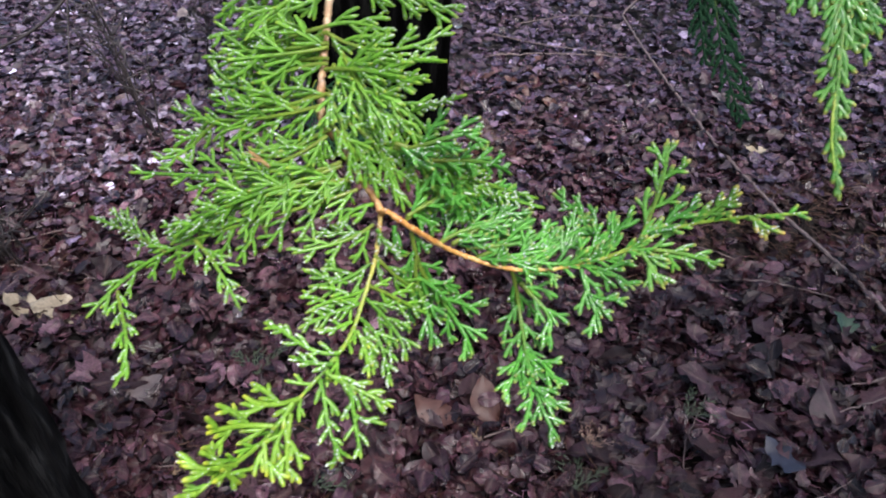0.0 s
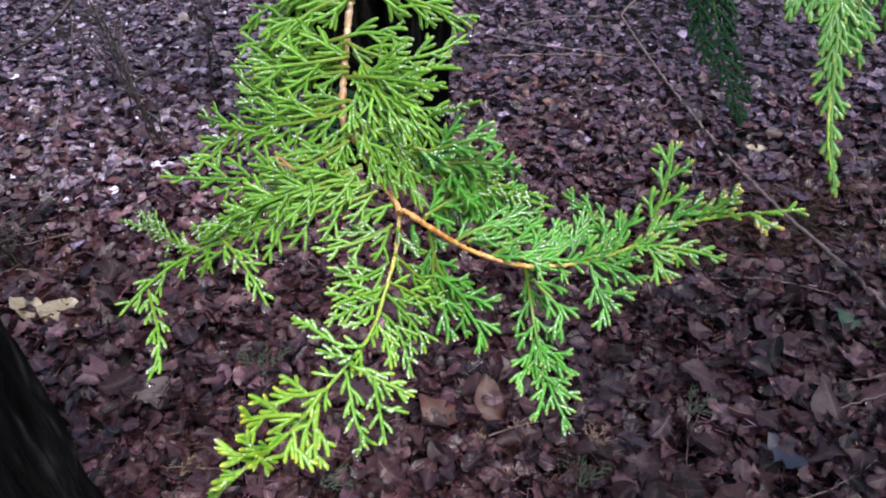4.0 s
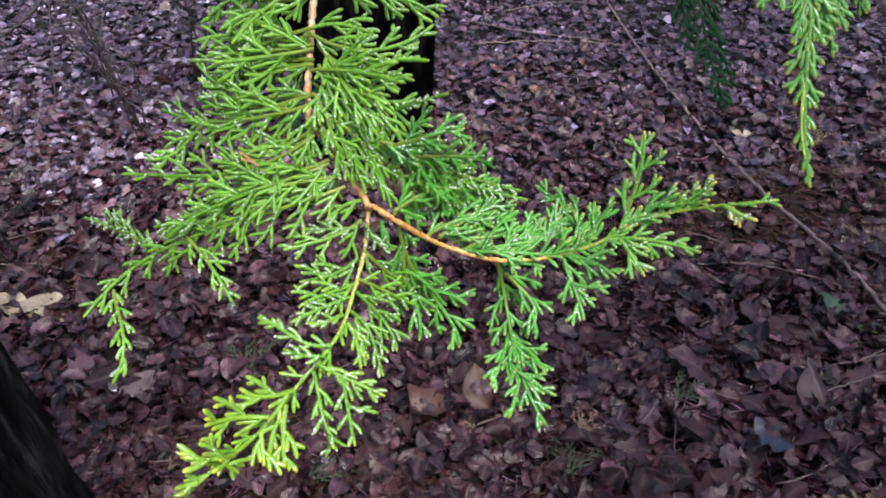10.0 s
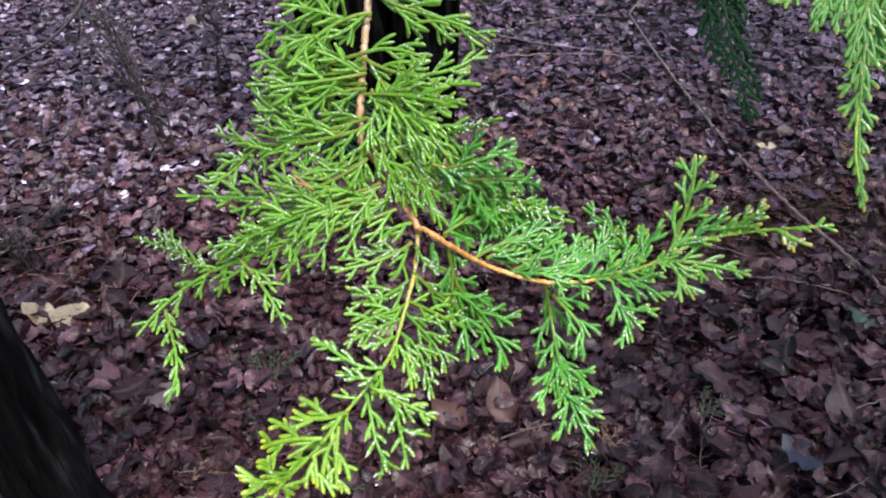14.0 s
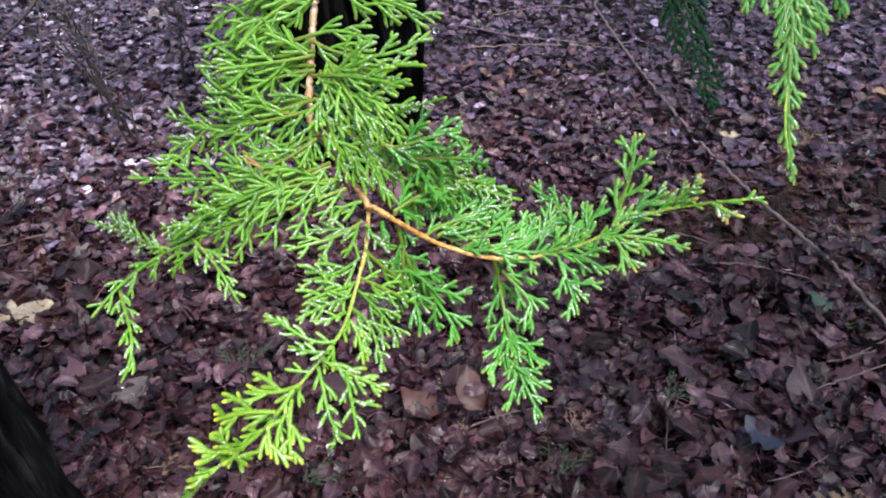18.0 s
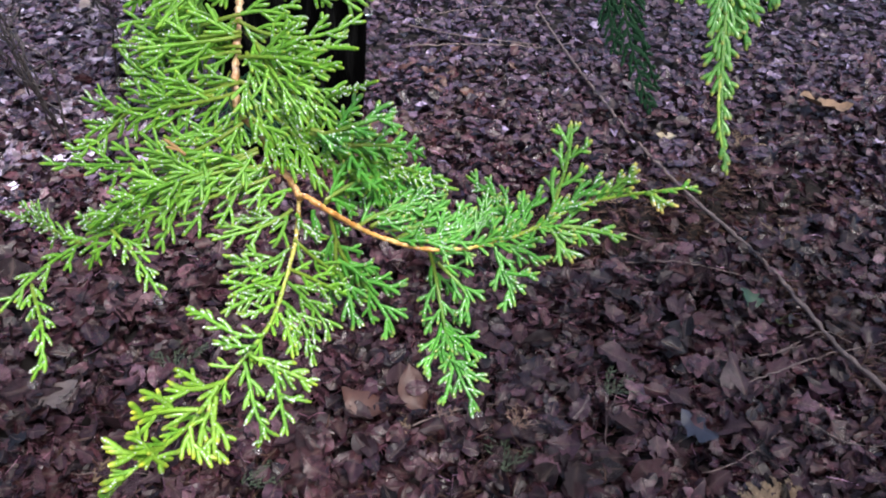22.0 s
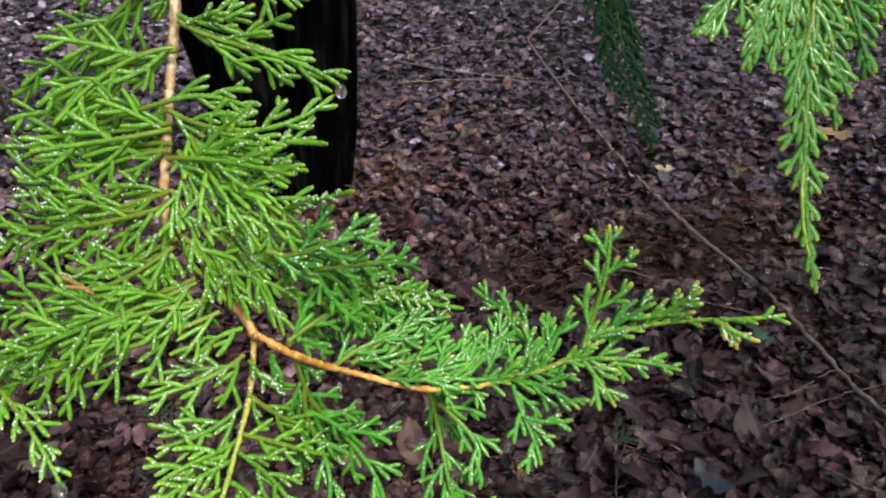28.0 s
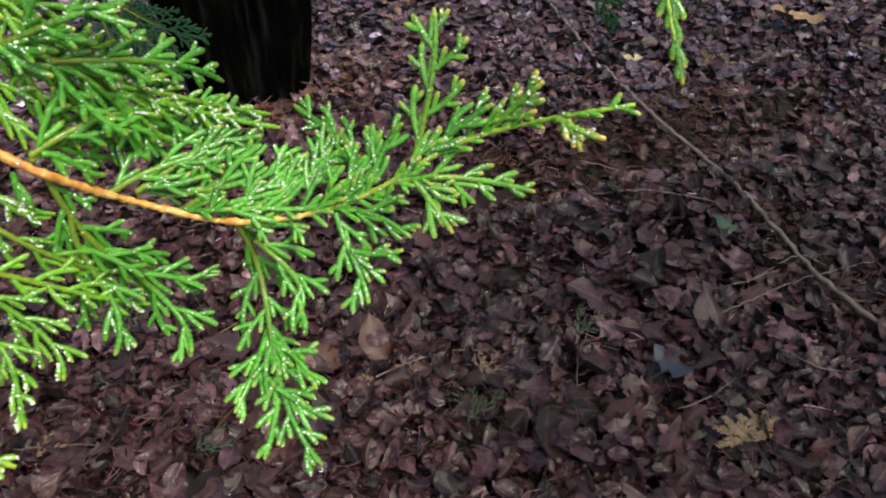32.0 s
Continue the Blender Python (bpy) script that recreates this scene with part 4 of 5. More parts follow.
spray(branch, (-37.0, 150.0, 1216.7), (-36.1, 150.1, 1213.7), (-35.0, 150.9, 1210.9), (-33.9, 151.5, 1208.0), 5.75, 3, EYE, GREEN, 0.8, 0.00095)
spray(branch, (-43.1, 142.3, 1216.5), (-46.1, 141.7, 1216.5), (-48.4, 142.2, 1214.9), (-50.8, 142.7, 1213.5), 4.6, 3, EYE, GREEN, 0.8, 0.00095)
spray(branch, (17.4, 234.5, 1244.1), (19.2, 232.3, 1225.4), (26.3, 239.8, 1199.2), (47.9, 244.3, 1199.0), 11, 2, EYE, LUSH, 0, 0.00078)
spray(branch, (20.0, 234.4, 1227.6), (23.8, 235.8, 1212.9), (38.1, 243.0, 1190.7), (40.7, 220.7, 1193.3), 12, 2, EYE, LUSH, 0, 0.00078)
spray(branch, (19.3, 234.4, 1233.3), (15.4, 230.0, 1219.2), (27.2, 234.9, 1202.1), (24.0, 215.2, 1201.7), 11, 2, EYE, LUSH, 0, 0.00078)
spray(branch, (11.5, 233.0, 1247.8), (10.7, 230.9, 1242.4), (11.3, 229.9, 1237.6), (16.6, 232.7, 1235.0), 6, 1, EYE, LUSH, 0, 0.00078)
spray(branch, (15.9, 233.7, 1251.1), (30.1, 242.6, 1256.7), (42.5, 256.9, 1252.0), (55.5, 258.3, 1239.5), 14, 3, EYE, LUSH, 0, 0.00078)
spray(branch, (15.8, 233.2, 1250.3), (24.3, 244.8, 1250.5), (33.6, 257.1, 1246.0), (41.2, 260.9, 1233.4), 14, 3, EYE, LUSH, 0, 0.00078)
spray(branch, (12.1, 242.7, 1276.0), (32.6, 236.8, 1274.0), (33.9, 251.8, 1251.8), (41.3, 249.4, 1236.4), 14, 3, EYE, LUSH, 0, 0.00078)
spray(branch, (11.7, 242.8, 1274.7), (28.2, 243.1, 1268.8), (31.1, 252.8, 1251.1), (34.2, 254.4, 1236.0), 14, 3, EYE, LUSH, 0, 0.00078)
spray(branch, (15.2, 242.0, 1274.1), (24.3, 239.0, 1277.7), (35.7, 233.9, 1285.5), (42.4, 244.8, 1280.6), 10, 3, EYE, LUSH, 0, 0.00078)
spray(branch, (25.0, 241.3, 1270.2), (39.9, 246.2, 1266.9), (47.7, 259.5, 1260.2), (56.6, 265.8, 1248.7), 9, 3, EYE, LUSH, 0, 0.00078)
spray(branch, (32.7, 243.8, 1231.1), (43.3, 249.7, 1234.7), (54.4, 254.5, 1239.7), (62.3, 265.0, 1239.4), 13, 3, EYE, LUSH, 0, 0.00078)
spray(branch, (32.6, 243.7, 1230.7), (40.6, 252.6, 1229.7), (51.3, 257.3, 1234.1), (59.3, 266.3, 1232.5), 13, 3, EYE, LUSH, 0, 0.00078)
spray(branch, (38.3, 245.5, 1227.3), (49.5, 245.9, 1229.0), (62.2, 244.4, 1228.9), (71.4, 251.7, 1231.1), 12, 3, EYE, LUSH, 0, 0.00078)
spray(branch, (52.9, 241.6, 1223.7), (62.9, 242.2, 1226.2), (68.9, 249.1, 1230.0), (77.1, 253.6, 1232.5), 11, 3, EYE, LUSH, 0, 0.00078)
spray(branch, (66.5, 241.4, 1222.3), (73.4, 243.4, 1227.1), (78.6, 250.7, 1230.9), (86.5, 250.0, 1235.3), 11, 3, EYE, LUSH, 0, 0.00078)
spray(branch, (40.6, 244.5, 1223.0), (51.3, 243.4, 1228.0), (61.1, 249.2, 1233.7), (64.9, 260.7, 1235.4), 10, 3, EYE, LUSH, 0, 0.00078)
spray(branch, (27.5, 239.8, 1234.1), (35.0, 247.6, 1235.5), (45.7, 250.5, 1235.8), (55.8, 253.6, 1235.6), 11, 3, EYE, LUSH, 0, 0.00078)
spray(branch, (71.8, 240.4, 1221.4), (78.3, 242.7, 1228.2), (80.5, 252.1, 1232.2), (87.0, 254.8, 1238.5), 9, 3, EYE, LUSH, 0, 0.00078)
spray(branch, (18.2, 234.6, 1251.0), (23.6, 237.0, 1249.0), (24.1, 237.1, 1242.1), (28.0, 240.8, 1239.3), 5, 3, EYE, LUSH, 0, 0.00078)
spray(branch, (58.7, 240.5, 1221.5), (66.5, 242.4, 1224.5), (74.5, 245.6, 1228.8), (76.8, 253.7, 1232.4), 9, 3, EYE, LUSH, 0, 0.00078)
spray(branch, (78.9, 239.7, 1223.9), (85.5, 242.0, 1229.4), (93.6, 242.7, 1234.7), (96.5, 246.6, 1242.6), 8, 3, EYE, LUSH, 0, 0.00078)
spray(branch, (48.1, 242.6, 1222.3), (54.7, 242.6, 1227.3), (62.6, 243.2, 1226.0), (70.1, 244.9, 1227.1), 7, 3, EYE, LUSH, 0, 0.00078)
spray(branch, (86.1, 239.3, 1227.5), (96.0, 244.6, 1240.1), (81.0, 260.1, 1235.0), (73.9, 267.9, 1238.8), 9, 3, EYE, LUSH, 0, 0.00078)
spray(branch, (91.4, 237.8, 1229.6), (94.2, 241.4, 1234.8), (97.2, 244.8, 1240.7), (101.8, 244.0, 1246.1), 8, 3, EYE, LUSH, 0, 0.00078)
spray(branch, (103.3, 237.2, 1237.3), (107.5, 243.1, 1248.3), (110.9, 243.4, 1262.4), (110.8, 252.2, 1272.7), 11, 3, EYE, LUSH, 0.35, 0.00078)
spray(branch, (106.7, 237.5, 1239.9), (112.0, 238.7, 1245.0), (117.6, 238.2, 1249.7), (123.3, 236.9, 1254.4), 8, 3, EYE, LUSH, 0, 0.00078)
spray(branch, (122.7, 236.5, 1246.5), (125.9, 234.7, 1252.3), (129.5, 233.0, 1257.9), (133.7, 231.4, 1263.0), 6, 3, EYE, LUSH, 0.5, 0.00078)
spray(branch, (135.3, 224.4, 1257.3), (137.4, 221.0, 1257.9), (138.8, 218.4, 1256.5), (139.6, 216.5, 1253.0), 4, 0, EYE, LUSH, 0.8, 0.00078)
spray(branch, (137.2, 221.3, 1257.4), (139.1, 218.6, 1257.3), (141.2, 216.1, 1257.2), (144.3, 214.8, 1257.3), 3, 0, EYE, LUSH, 0.8, 0.00078)
spray(branch, (97.5, 236.6, 1232.6), (110.1, 233.0, 1238.3), (123.6, 237.0, 1231.0), (136.1, 234.3, 1227.6), 9, 3, EYE, LUSH, 0.3, 0.00078)
spray(branch, (103.4, 235.1, 1234.5), (106.6, 231.9, 1230.9), (109.6, 228.6, 1227.2), (112.3, 225.3, 1223.4), 8, 3, EYE, LUSH, 0.4, 0.00078)
spray(branch, (81.2, 239.0, 1224.3), (89.0, 235.9, 1226.3), (95.7, 231.6, 1225.9), (101.4, 226.0, 1222.6), 8, 3, EYE, LUSH, 0, 0.00078)
spray(branch, (82.7, 237.6, 1223.7), (83.9, 231.7, 1217.3), (88.4, 225.1, 1213.3), (89.1, 218.3, 1207.7), 10, 3, EYE, LUSH, 0, 0.00078)
spray(branch, (84.1, 231.0, 1216.8), (88.8, 227.4, 1216.7), (93.8, 225.2, 1217.7), (99.2, 224.5, 1220.1), 5, 3, EYE, LUSH, 0, 0.00078)
spray(branch, (58.5, 240.2, 1219.6), (64.3, 240.5, 1219.5), (70.0, 240.1, 1219.3), (75.4, 237.8, 1219.1), 4, 1, EYE, LUSH, 0, 0.00078)
spray(branch, (56.3, 240.3, 1220.7), (64.1, 250.6, 1185.9), (57.7, 202.1, 1198.0), (73.0, 191.3, 1177.3), 12, 3, EYE, LUSH, 0, 0.00078)
spray(branch, (61.5, 222.9, 1193.0), (66.5, 217.3, 1194.5), (71.0, 211.6, 1195.0), (73.5, 205.0, 1191.3), 8, 3, EYE, LUSH, 0, 0.00078)
spray(branch, (60.7, 226.1, 1193.1), (58.9, 218.0, 1191.7), (55.8, 210.8, 1189.5), (51.6, 204.2, 1186.5), 9, 3, EYE, LUSH, 0, 0.00078)
spray(branch, (60.1, 240.6, 1214.1), (67.0, 239.5, 1204.2), (77.7, 227.3, 1206.2), (67.3, 222.7, 1196.0), 10, 3, EYE, LUSH, 0, 0.00078)
spray(branch, (62.6, 208.2, 1190.4), (67.3, 204.6, 1188.9), (71.7, 200.7, 1187.4), (77.3, 198.8, 1185.9), 6, 3, EYE, LUSH, 0, 0.00078)
spray(branch, (63.2, 205.4, 1189.0), (62.0, 201.5, 1185.6), (60.7, 197.6, 1182.2), (58.3, 194.1, 1179.0), 6, 3, EYE, LUSH, 0, 0.00078)



def sprigs(points, count, start, end, longest, leaf):
    """Short scale-leaved sprigs that grow along a thin stem and partly cover it."""
    line = spline([np.array(p) / 1000 for p in points], 200)
    for u in np.linspace(start, end, count) + rng.uniform(-0.01, 0.01, count):
        k = int(np.clip(u, 0, 0.985) * 199)
        t = line[k + 1] - line[k]
        t /= np.linalg.norm(t)
        normal = EYE - line[k]
        normal /= np.linalg.norm(normal)
        way = turned(t, normal, rng.choice((-1, 1)) * rng.uniform(12, 55)) + normal * rng.uniform(0.0, 0.3)
        shape = twig(line[k], way, longest * rng.uniform(0.45, 1.0), 0.00068, normal, 1, 0.15, rng.uniform(-0.2, 0.2))
        part("sprig", shape.mesh("sprig", leaf), branch)


sprigs(RIGHT_STEM, 16, 0.46, 0.8, 0.012, LUSH)
sprigs(RIGHT_STEM, 24, 0.55, 0.975, 0.0065, LUSH)
sprigs(LOWER_STEM, 14, 0.3, 0.95, 0.012, GREEN)

# a withered sprig near the stem
WITHERED = plain_material("withered_scale_leaf", [(0.3, (0.13, 0.07, 0.025)), (0.55, (0.30, 0.18, 0.06)), (0.78, (0.45, 0.33, 0.14))], 300, 0.5)
part("sprig", twig(np.array((-0.0305, 0.2325, 1.2725)), np.array((-0.55, 0.0, 0.8)), 0.009, 0.0006, np.array((0.1, -0.7, 0.7)), 1, 0.0, 0.15).mesh("sprig", WITHERED), branch, "withered orange-brown sprig")

# a second branch that hangs beside it
hanging = tagged(new("cypress_branch"), "green cypress branch tip hanging straight down", "branch")
spray(hanging, (174.2, 303.1, 1366.0), (173.5, 278.6, 1330.7), (161.4, 254.8, 1294.9), (168.1, 230.0, 1260.2), 11, 3, EYE, LUSH, 0.2, 0.0009, tight=True)
spray(hanging, (174.0, 300.8, 1362.7), (162.1, 292.2, 1348.7), (151.8, 282.7, 1333.6), (137.3, 275.4, 1321.1), 14, 3, EYE, LUSH, 0, 0.0009, tight=True)
spray(hanging, (163.5, 297.2, 1356.0), (152.4, 293.7, 1349.4), (141.4, 290.0, 1342.6), (133.0, 284.5, 1333.5), 11, 3, EYE, LUSH, 0, 0.0009, tight=True)
spray(hanging, (172.6, 294.0, 1352.7), (178.5, 284.1, 1339.3), (182.2, 274.0, 1325.3), (187.3, 264.0, 1311.7), 10, 3, EYE, LUSH, 0, 0.0009, tight=True)
spray(hanging, (174.4, 305.4, 1369.3), (187.5, 295.3, 1356.7), (205.6, 283.8, 1342.6), (198.7, 271.4, 1323.8), 11, 3, EYE, LUSH, 0, 0.0009, tight=True)
spray(hanging, (176.4, 305.2, 1369.3), (189.5, 297.6, 1360.2), (202.7, 290.1, 1351.2), (212.7, 281.0, 1339.6), 10, 3, EYE, LUSH, 0, 0.0009, tight=True)
spray(hanging, (170.2, 291.9, 1349.4), (163.5, 285.8, 1339.6), (157.1, 279.4, 1329.6), (151.3, 272.9, 1319.5), 11, 3, EYE, LUSH, 0, 0.0009, tight=True)
spray(hanging, (171.3, 286.1, 1341.1), (167.6, 280.3, 1332.3), (164.1, 274.5, 1323.5), (161.0, 268.6, 1314.6), 8, 3, EYE, LUSH, 0, 0.0009, tight=True)
spray(hanging, (171.5, 288.4, 1344.4), (175.0, 282.4, 1336.4), (177.1, 276.6, 1328.3), (174.4, 270.8, 1319.6), 8, 3, EYE, LUSH, 0, 0.0009, tight=True)
spray(hanging, (173.8, 298.5, 1359.4), (168.7, 287.5, 1342.8), (157.8, 278.4, 1328.2), (148.9, 268.5, 1312.9), 12, 3, EYE, LUSH, 0, 0.0009, tight=True)
spray(hanging, (173.2, 296.3, 1356.0), (181.1, 289.1, 1346.8), (185.8, 281.1, 1336.0), (192.8, 273.7, 1326.3), 11, 3, EYE, LUSH, 0, 0.0009, tight=True)
spray(hanging, (172.6, 296.3, 1356.0), (169.4, 286.3, 1341.2), (160.6, 277.7, 1327.7), (157.3, 267.8, 1312.9), 10, 3, EYE, LUSH, 0, 0.0009, tight=True)
spray(hanging, (171.7, 279.1, 1331.2), (172.5, 272.9, 1322.4), (175.9, 266.8, 1314.1), (180.6, 260.9, 1306.4), 8, 3, EYE, LUSH, 0, 0.0009, tight=True)
spray(hanging, (170.5, 275.7, 1326.2), (167.7, 270.4, 1318.2), (163.8, 265.4, 1310.4), (162.3, 259.8, 1302.1), 7, 3, EYE, LUSH, 0, 0.0009, tight=True)
spray(hanging, (169.4, 272.4, 1321.2), (171.3, 267.0, 1313.7), (176.1, 261.7, 1306.8), (175.7, 256.2, 1298.9), 6, 3, EYE, LUSH, 0, 0.0009, tight=True)
stem("stem", [(200.0, 200.0, 1570.0), (174.2, 303.1, 1366.0), (171.4, 282.6, 1336.2), (168.9, 266.7, 1312.9), (166.9, 255.3, 1296.4), (164.9, 243.9, 1279.8), (167.5, 232.2, 1263.2)], 0.0009, 0.0005, ([0, 0.5, 1], [0.8, 0.5, 0.2]), ([0, 0.4, 0.8, 1], [0, 0.4, 0.8, 1]), hanging, "thin green-brown stem")

# a bough farther back; its shade is put into the leaf colour
far_bough = tagged(new("cypress_bough"), "dark green shaded cypress bough hanging over the leaves", "branch")
spray(far_bough, (594.0, 1734.3, 1105.8), (587.6, 1629.1, 953.9), (595.7, 1521.5, 800.7), (661.5, 1417.3, 660.2), 62, 1, EYE, SHADE_GREEN, 0.0, 0.0026, "spray", 0.013)
spray(far_bough, (606.2, 1733.1, 1105.8), (564.7, 1656.0, 989.3), (560.2, 1574.2, 871.3), (587.2, 1490.6, 755.1), 50, 1, EYE, SHADE_GREEN, 0.0, 0.0026, "spray", 0.013)
spray(far_bough, (590.3, 1692.7, 1045.7), (589.2, 1607.2, 922.8), (628.0, 1523.4, 807.8), (678.2, 1440.2, 695.4), 30, 1, EYE, SHADE_GREEN, 0.0, 0.0026, "spray", 0.013)
# this frond's shade is in its dark leaf colour too
back_frond = tagged(new("cypress_frond"), "blue-green cypress frond in shade before the tree", "branch")
spray(back_frond, (-102.2, 776.8, 1046.6), (-78.7, 764.3, 1033.3), (-52.3, 753.9, 1022.9), (-23.2, 748.0, 1018.9), 22, 2, EYE, SHADE_GREEN, 0.0, 0.0011)
spray(back_frond, (-103.0, 770.0, 1037.7), (-80.6, 758.2, 1025.1), (-63.8, 743.5, 1008.0), (-45.2, 729.6, 992.2), 22, 2, EYE, SHADE_GREEN, 0.0, 0.0011)
spray(back_frond, (-107.5, 780.8, 1051.2), (-125.5, 763.6, 1026.5), (-96.7, 747.5, 1009.2), (-78.9, 733.0, 992.6), 22, 2, EYE, SHADE_GREEN, 0.0, 0.0011)

# ---------------------------------------------------------------- sticks and small things on the ground
def stick(name, points, r0, r1, material, label, lift=0.02, owner=None, category="stick"):
    pts = [(x, y, z if lift is None else roll_of(x, y) + lift + z) for x, y, z in points]
    line, length = resample(spline(pts, 80), 0.02)
    s = np.linspace(0, 1, len(line))
    wob = 1 + 0.12 * rng.randn(len(line))
    line = line + rng.randn(len(line), 3) * 0.0016
    sh = Shape()
    tube(sh, line, (r0 + (r1 - r0) * s) * wob, (r0 + (r1 - r0) * s) * wob, np.array((0.0, 0.0, 1.0)) + 0.01, 7)
    me = sh.mesh(name, material)
    if owner:
        return part(name, me, owner)
    return tagged(new(name, me), label, category)


stick("fallen_branch", [(1.42, 0.80, 0.045), (1.28, 1.169, 0.04), (1.251, 1.286, 0.04), (1.23, 1.46, 0.045), (1.213, 1.596, 0.045), (1.183, 1.747, 0.04), (1.123, 1.949, 0.04), (1.083, 2.139, 0.04), (1.043, 2.367, 0.04), (1.019, 2.594, 0.04), (0.98, 3.002, 0.04), (0.948, 3.582, 0.045), (0.955, 3.72, 0.05), (1.1, 4.0, 0.04), (1.281, 4.34, 0.035)], 0.0072, 0.0046, STICK,
      "long crooked grey-brown fallen branch lying on leaves", None)
STICKS = ((0.28, 3.48, 0.87, 3.23, 5), (0.25, 3.24, 0.98, 3.18, 5), (0.42, 3.62, 0.90, 3.70, 4), (0.60, 1.725, 1.19, 1.525, 4), (0.84, 1.895, 1.21, 1.715, 3), (1.085, 1.266, 1.30, 1.276, 3), (0.894, 1.239, 1.264, 1.315, 3),
          (0.936, 1.159, 1.442, 1.28, 3), (0.55, 0.98, 0.72, 1.30, 2), (0.1, 1.08, 0.40, 1.12, 3), (1.6, 3.05, 2.2, 3.0, 4), (-0.3, 1.2, -0.1, 1.35, 3),
          (-1.35, 1.75, -0.95, 1.66, 4), (-1.5, 1.9, -1.1, 1.95, 5), (1.05, 1.05, 1.35, 0.98, 3), (0.75, 0.92, 0.98, 1.02, 2), (-0.6, 1.02, -0.35, 0.98, 2))
for x0, y0, x1, y1, r in STICKS:
    bow = rng.uniform(-0.05, 0.05)
    r *= 0.72
    tagged(stick("twig", [(x0, y0, 0), ((x0 + x1) / 2 + bow, (y0 + y1) / 2 + bow, 0.006), (x1, y1, 0.002)], r / 1000, r / 2200, STICK,
                 "thin dead brown twig lying on wet leaves", 0.036, category="twig"), group="twigs on the ground")

# dead weed stalks standing in the litter
def weed(x, y, stalks, height, lean, label):
    ob = tagged(new("dead_weed"), label, "weed")
    for _ in range(stalks):
        a = rng.uniform(-0.25, 0.25, 2) + lean
        h = height * rng.uniform(0.6, 1.1)
        bx, by = x + rng.uniform(-0.05, 0.05), y + rng.uniform(-0.05, 0.05)
        pts = [(bx, by, 0), (bx + a[0] * h * 0.4, by + a[1] * h * 0.4, h * 0.5), (bx + a[0] * h, by + a[1] * h, h)]
        stick("stalk", pts, 0.0048, 0.002, DARK_STICK, "", 0.0, ob)
        for k in range(3):
            u = rng.uniform(0.35, 0.85)
            p = (bx + a[0] * h * u, by + a[1] * h * u, h * u)
            stick("side_stalk", [p, (p[0] + rng.uniform(-0.1, 0.1), p[1] + rng.uniform(-0.08, 0.08), p[2] + rng.uniform(0.03, 0.1)),
                                 (p[0] + rng.uniform(-0.16, 0.16), p[1] + rng.uniform(-0.1, 0.1), p[2] + rng.uniform(0.06, 0.16))], 0.003, 0.0014, DARK_STICK, "", 0.0, ob)
    return ob


weed(-1.20, 2.87, 5, 0.55, np.array((-0.35, 0.1)), "dead brown weed with thin branching stalks")
weed(-1.02, 2.45, 4, 0.5, np.array((-0.25, 0.05)), "dead thin weed stalks among the leaves")
weed(0.22, 4.55, 4, 0.35, np.array((0.1, 0.0)), "small bare dark sapling beyond the tree")
weed(-1.28, 1.82, 6, 0.18, np.array((-0.2, -0.1)), "low tangle of dark dead stalks")
weed(-0.92, 2.95, 3, 0.45, np.array((0.1, 0.0)), "dead thin weed stalks among the leaves")

# a bare dark twig that hangs into the upper corner
bare = tagged(new("bare_branch"), "bare black wet branch hanging above the leaves", "branch")
def twig_part(name, pts, r0, r1):
    line, _ = resample(spline(pts, 60), 0.015)
    sh = Shape()
    r = np.linspace(r0, r1, len(line)) * (1 + 0.1 * rng.randn(len(line)))
    tube(sh, line, r, r, np.array((0.3, 0.2, 0.9)), 6)
    part(name, sh.mesh(name, DARK_STICK), bare)


twig_part("main_twig", [(-1.156, 1.765, 0.583), (-1.098, 1.813, 0.644), (-1.011, 1.843, 0.682), (-0.945, 1.877, 0.726), (-0.901, 1.921, 0.782), (-0.877, 2.008, 0.894), (-0.95, 2.2, 1.5), (-0.5, 2.5, 1.9), (-0.38, 2.57, 2.1)], 0.0035, 0.010)
twig_part("side_twig", [(-1.011, 1.843, 0.682), (-1.068, 1.839, 0.677), (-1.140, 1.844, 0.684)], 0.003, 0.0015)
twig_part("side_twig", [(-0.936, 1.971, 0.765), (-0.931, 1.881, 0.649), (-0.924, 1.773, 0.510)], 0.0022, 0.0012)


def one_leaf(name, kind, x, y, size, material, label, turn, tilt=(0, 0), lift=0.022, group=""):
    r = np.random.RandomState(int(abs(x * 1000 + y * 77)) + 3)
    v, f, rib = leaf_template(kind, r, 13, 0.008)
    sh = Shape()
    sh.v, sh.f, sh.a = list(v * size), f, {"rib": rib}
    ob = new(name, sh.mesh(name, material))
    ob.matrix_world = pose(x, y, roll_of(x, y) + lift, tilt[0], tilt[1], turn)
    return tagged(ob, label, "leaf", group)


one_leaf("fallen_leaf", "oval", -1.12, 1.548, 0.12, PALE_LEAF, "pale cream dry leaf curled on the litter", 70, (25, 10), 0.035)
one_leaf("fallen_leaf", "oval", -1.015, 1.532, 0.15, PALE_LEAF, "broad pale cream leaf lying on the litter", 75, (12, -8), 0.04)
one_leaf("fallen_leaf", "oval", -0.978, 3.297, 0.12, GREY_LEAF, "pale grey wet leaf shining among brown ones", 80, (10, 5), 0.04)
one_leaf("fallen_leaf", "oval", -1.25, 3.7, 0.11, GREY_LEAF, "pale grey wet leaf shining among brown ones", 20, (8, 12), 0.04)
one_leaf("fallen_leaf", "torn", 1.181, 2.795, 0.13, GREY_LEAF, "grey wet leaf with a bluish shine", 40, (18, 0), 0.04)
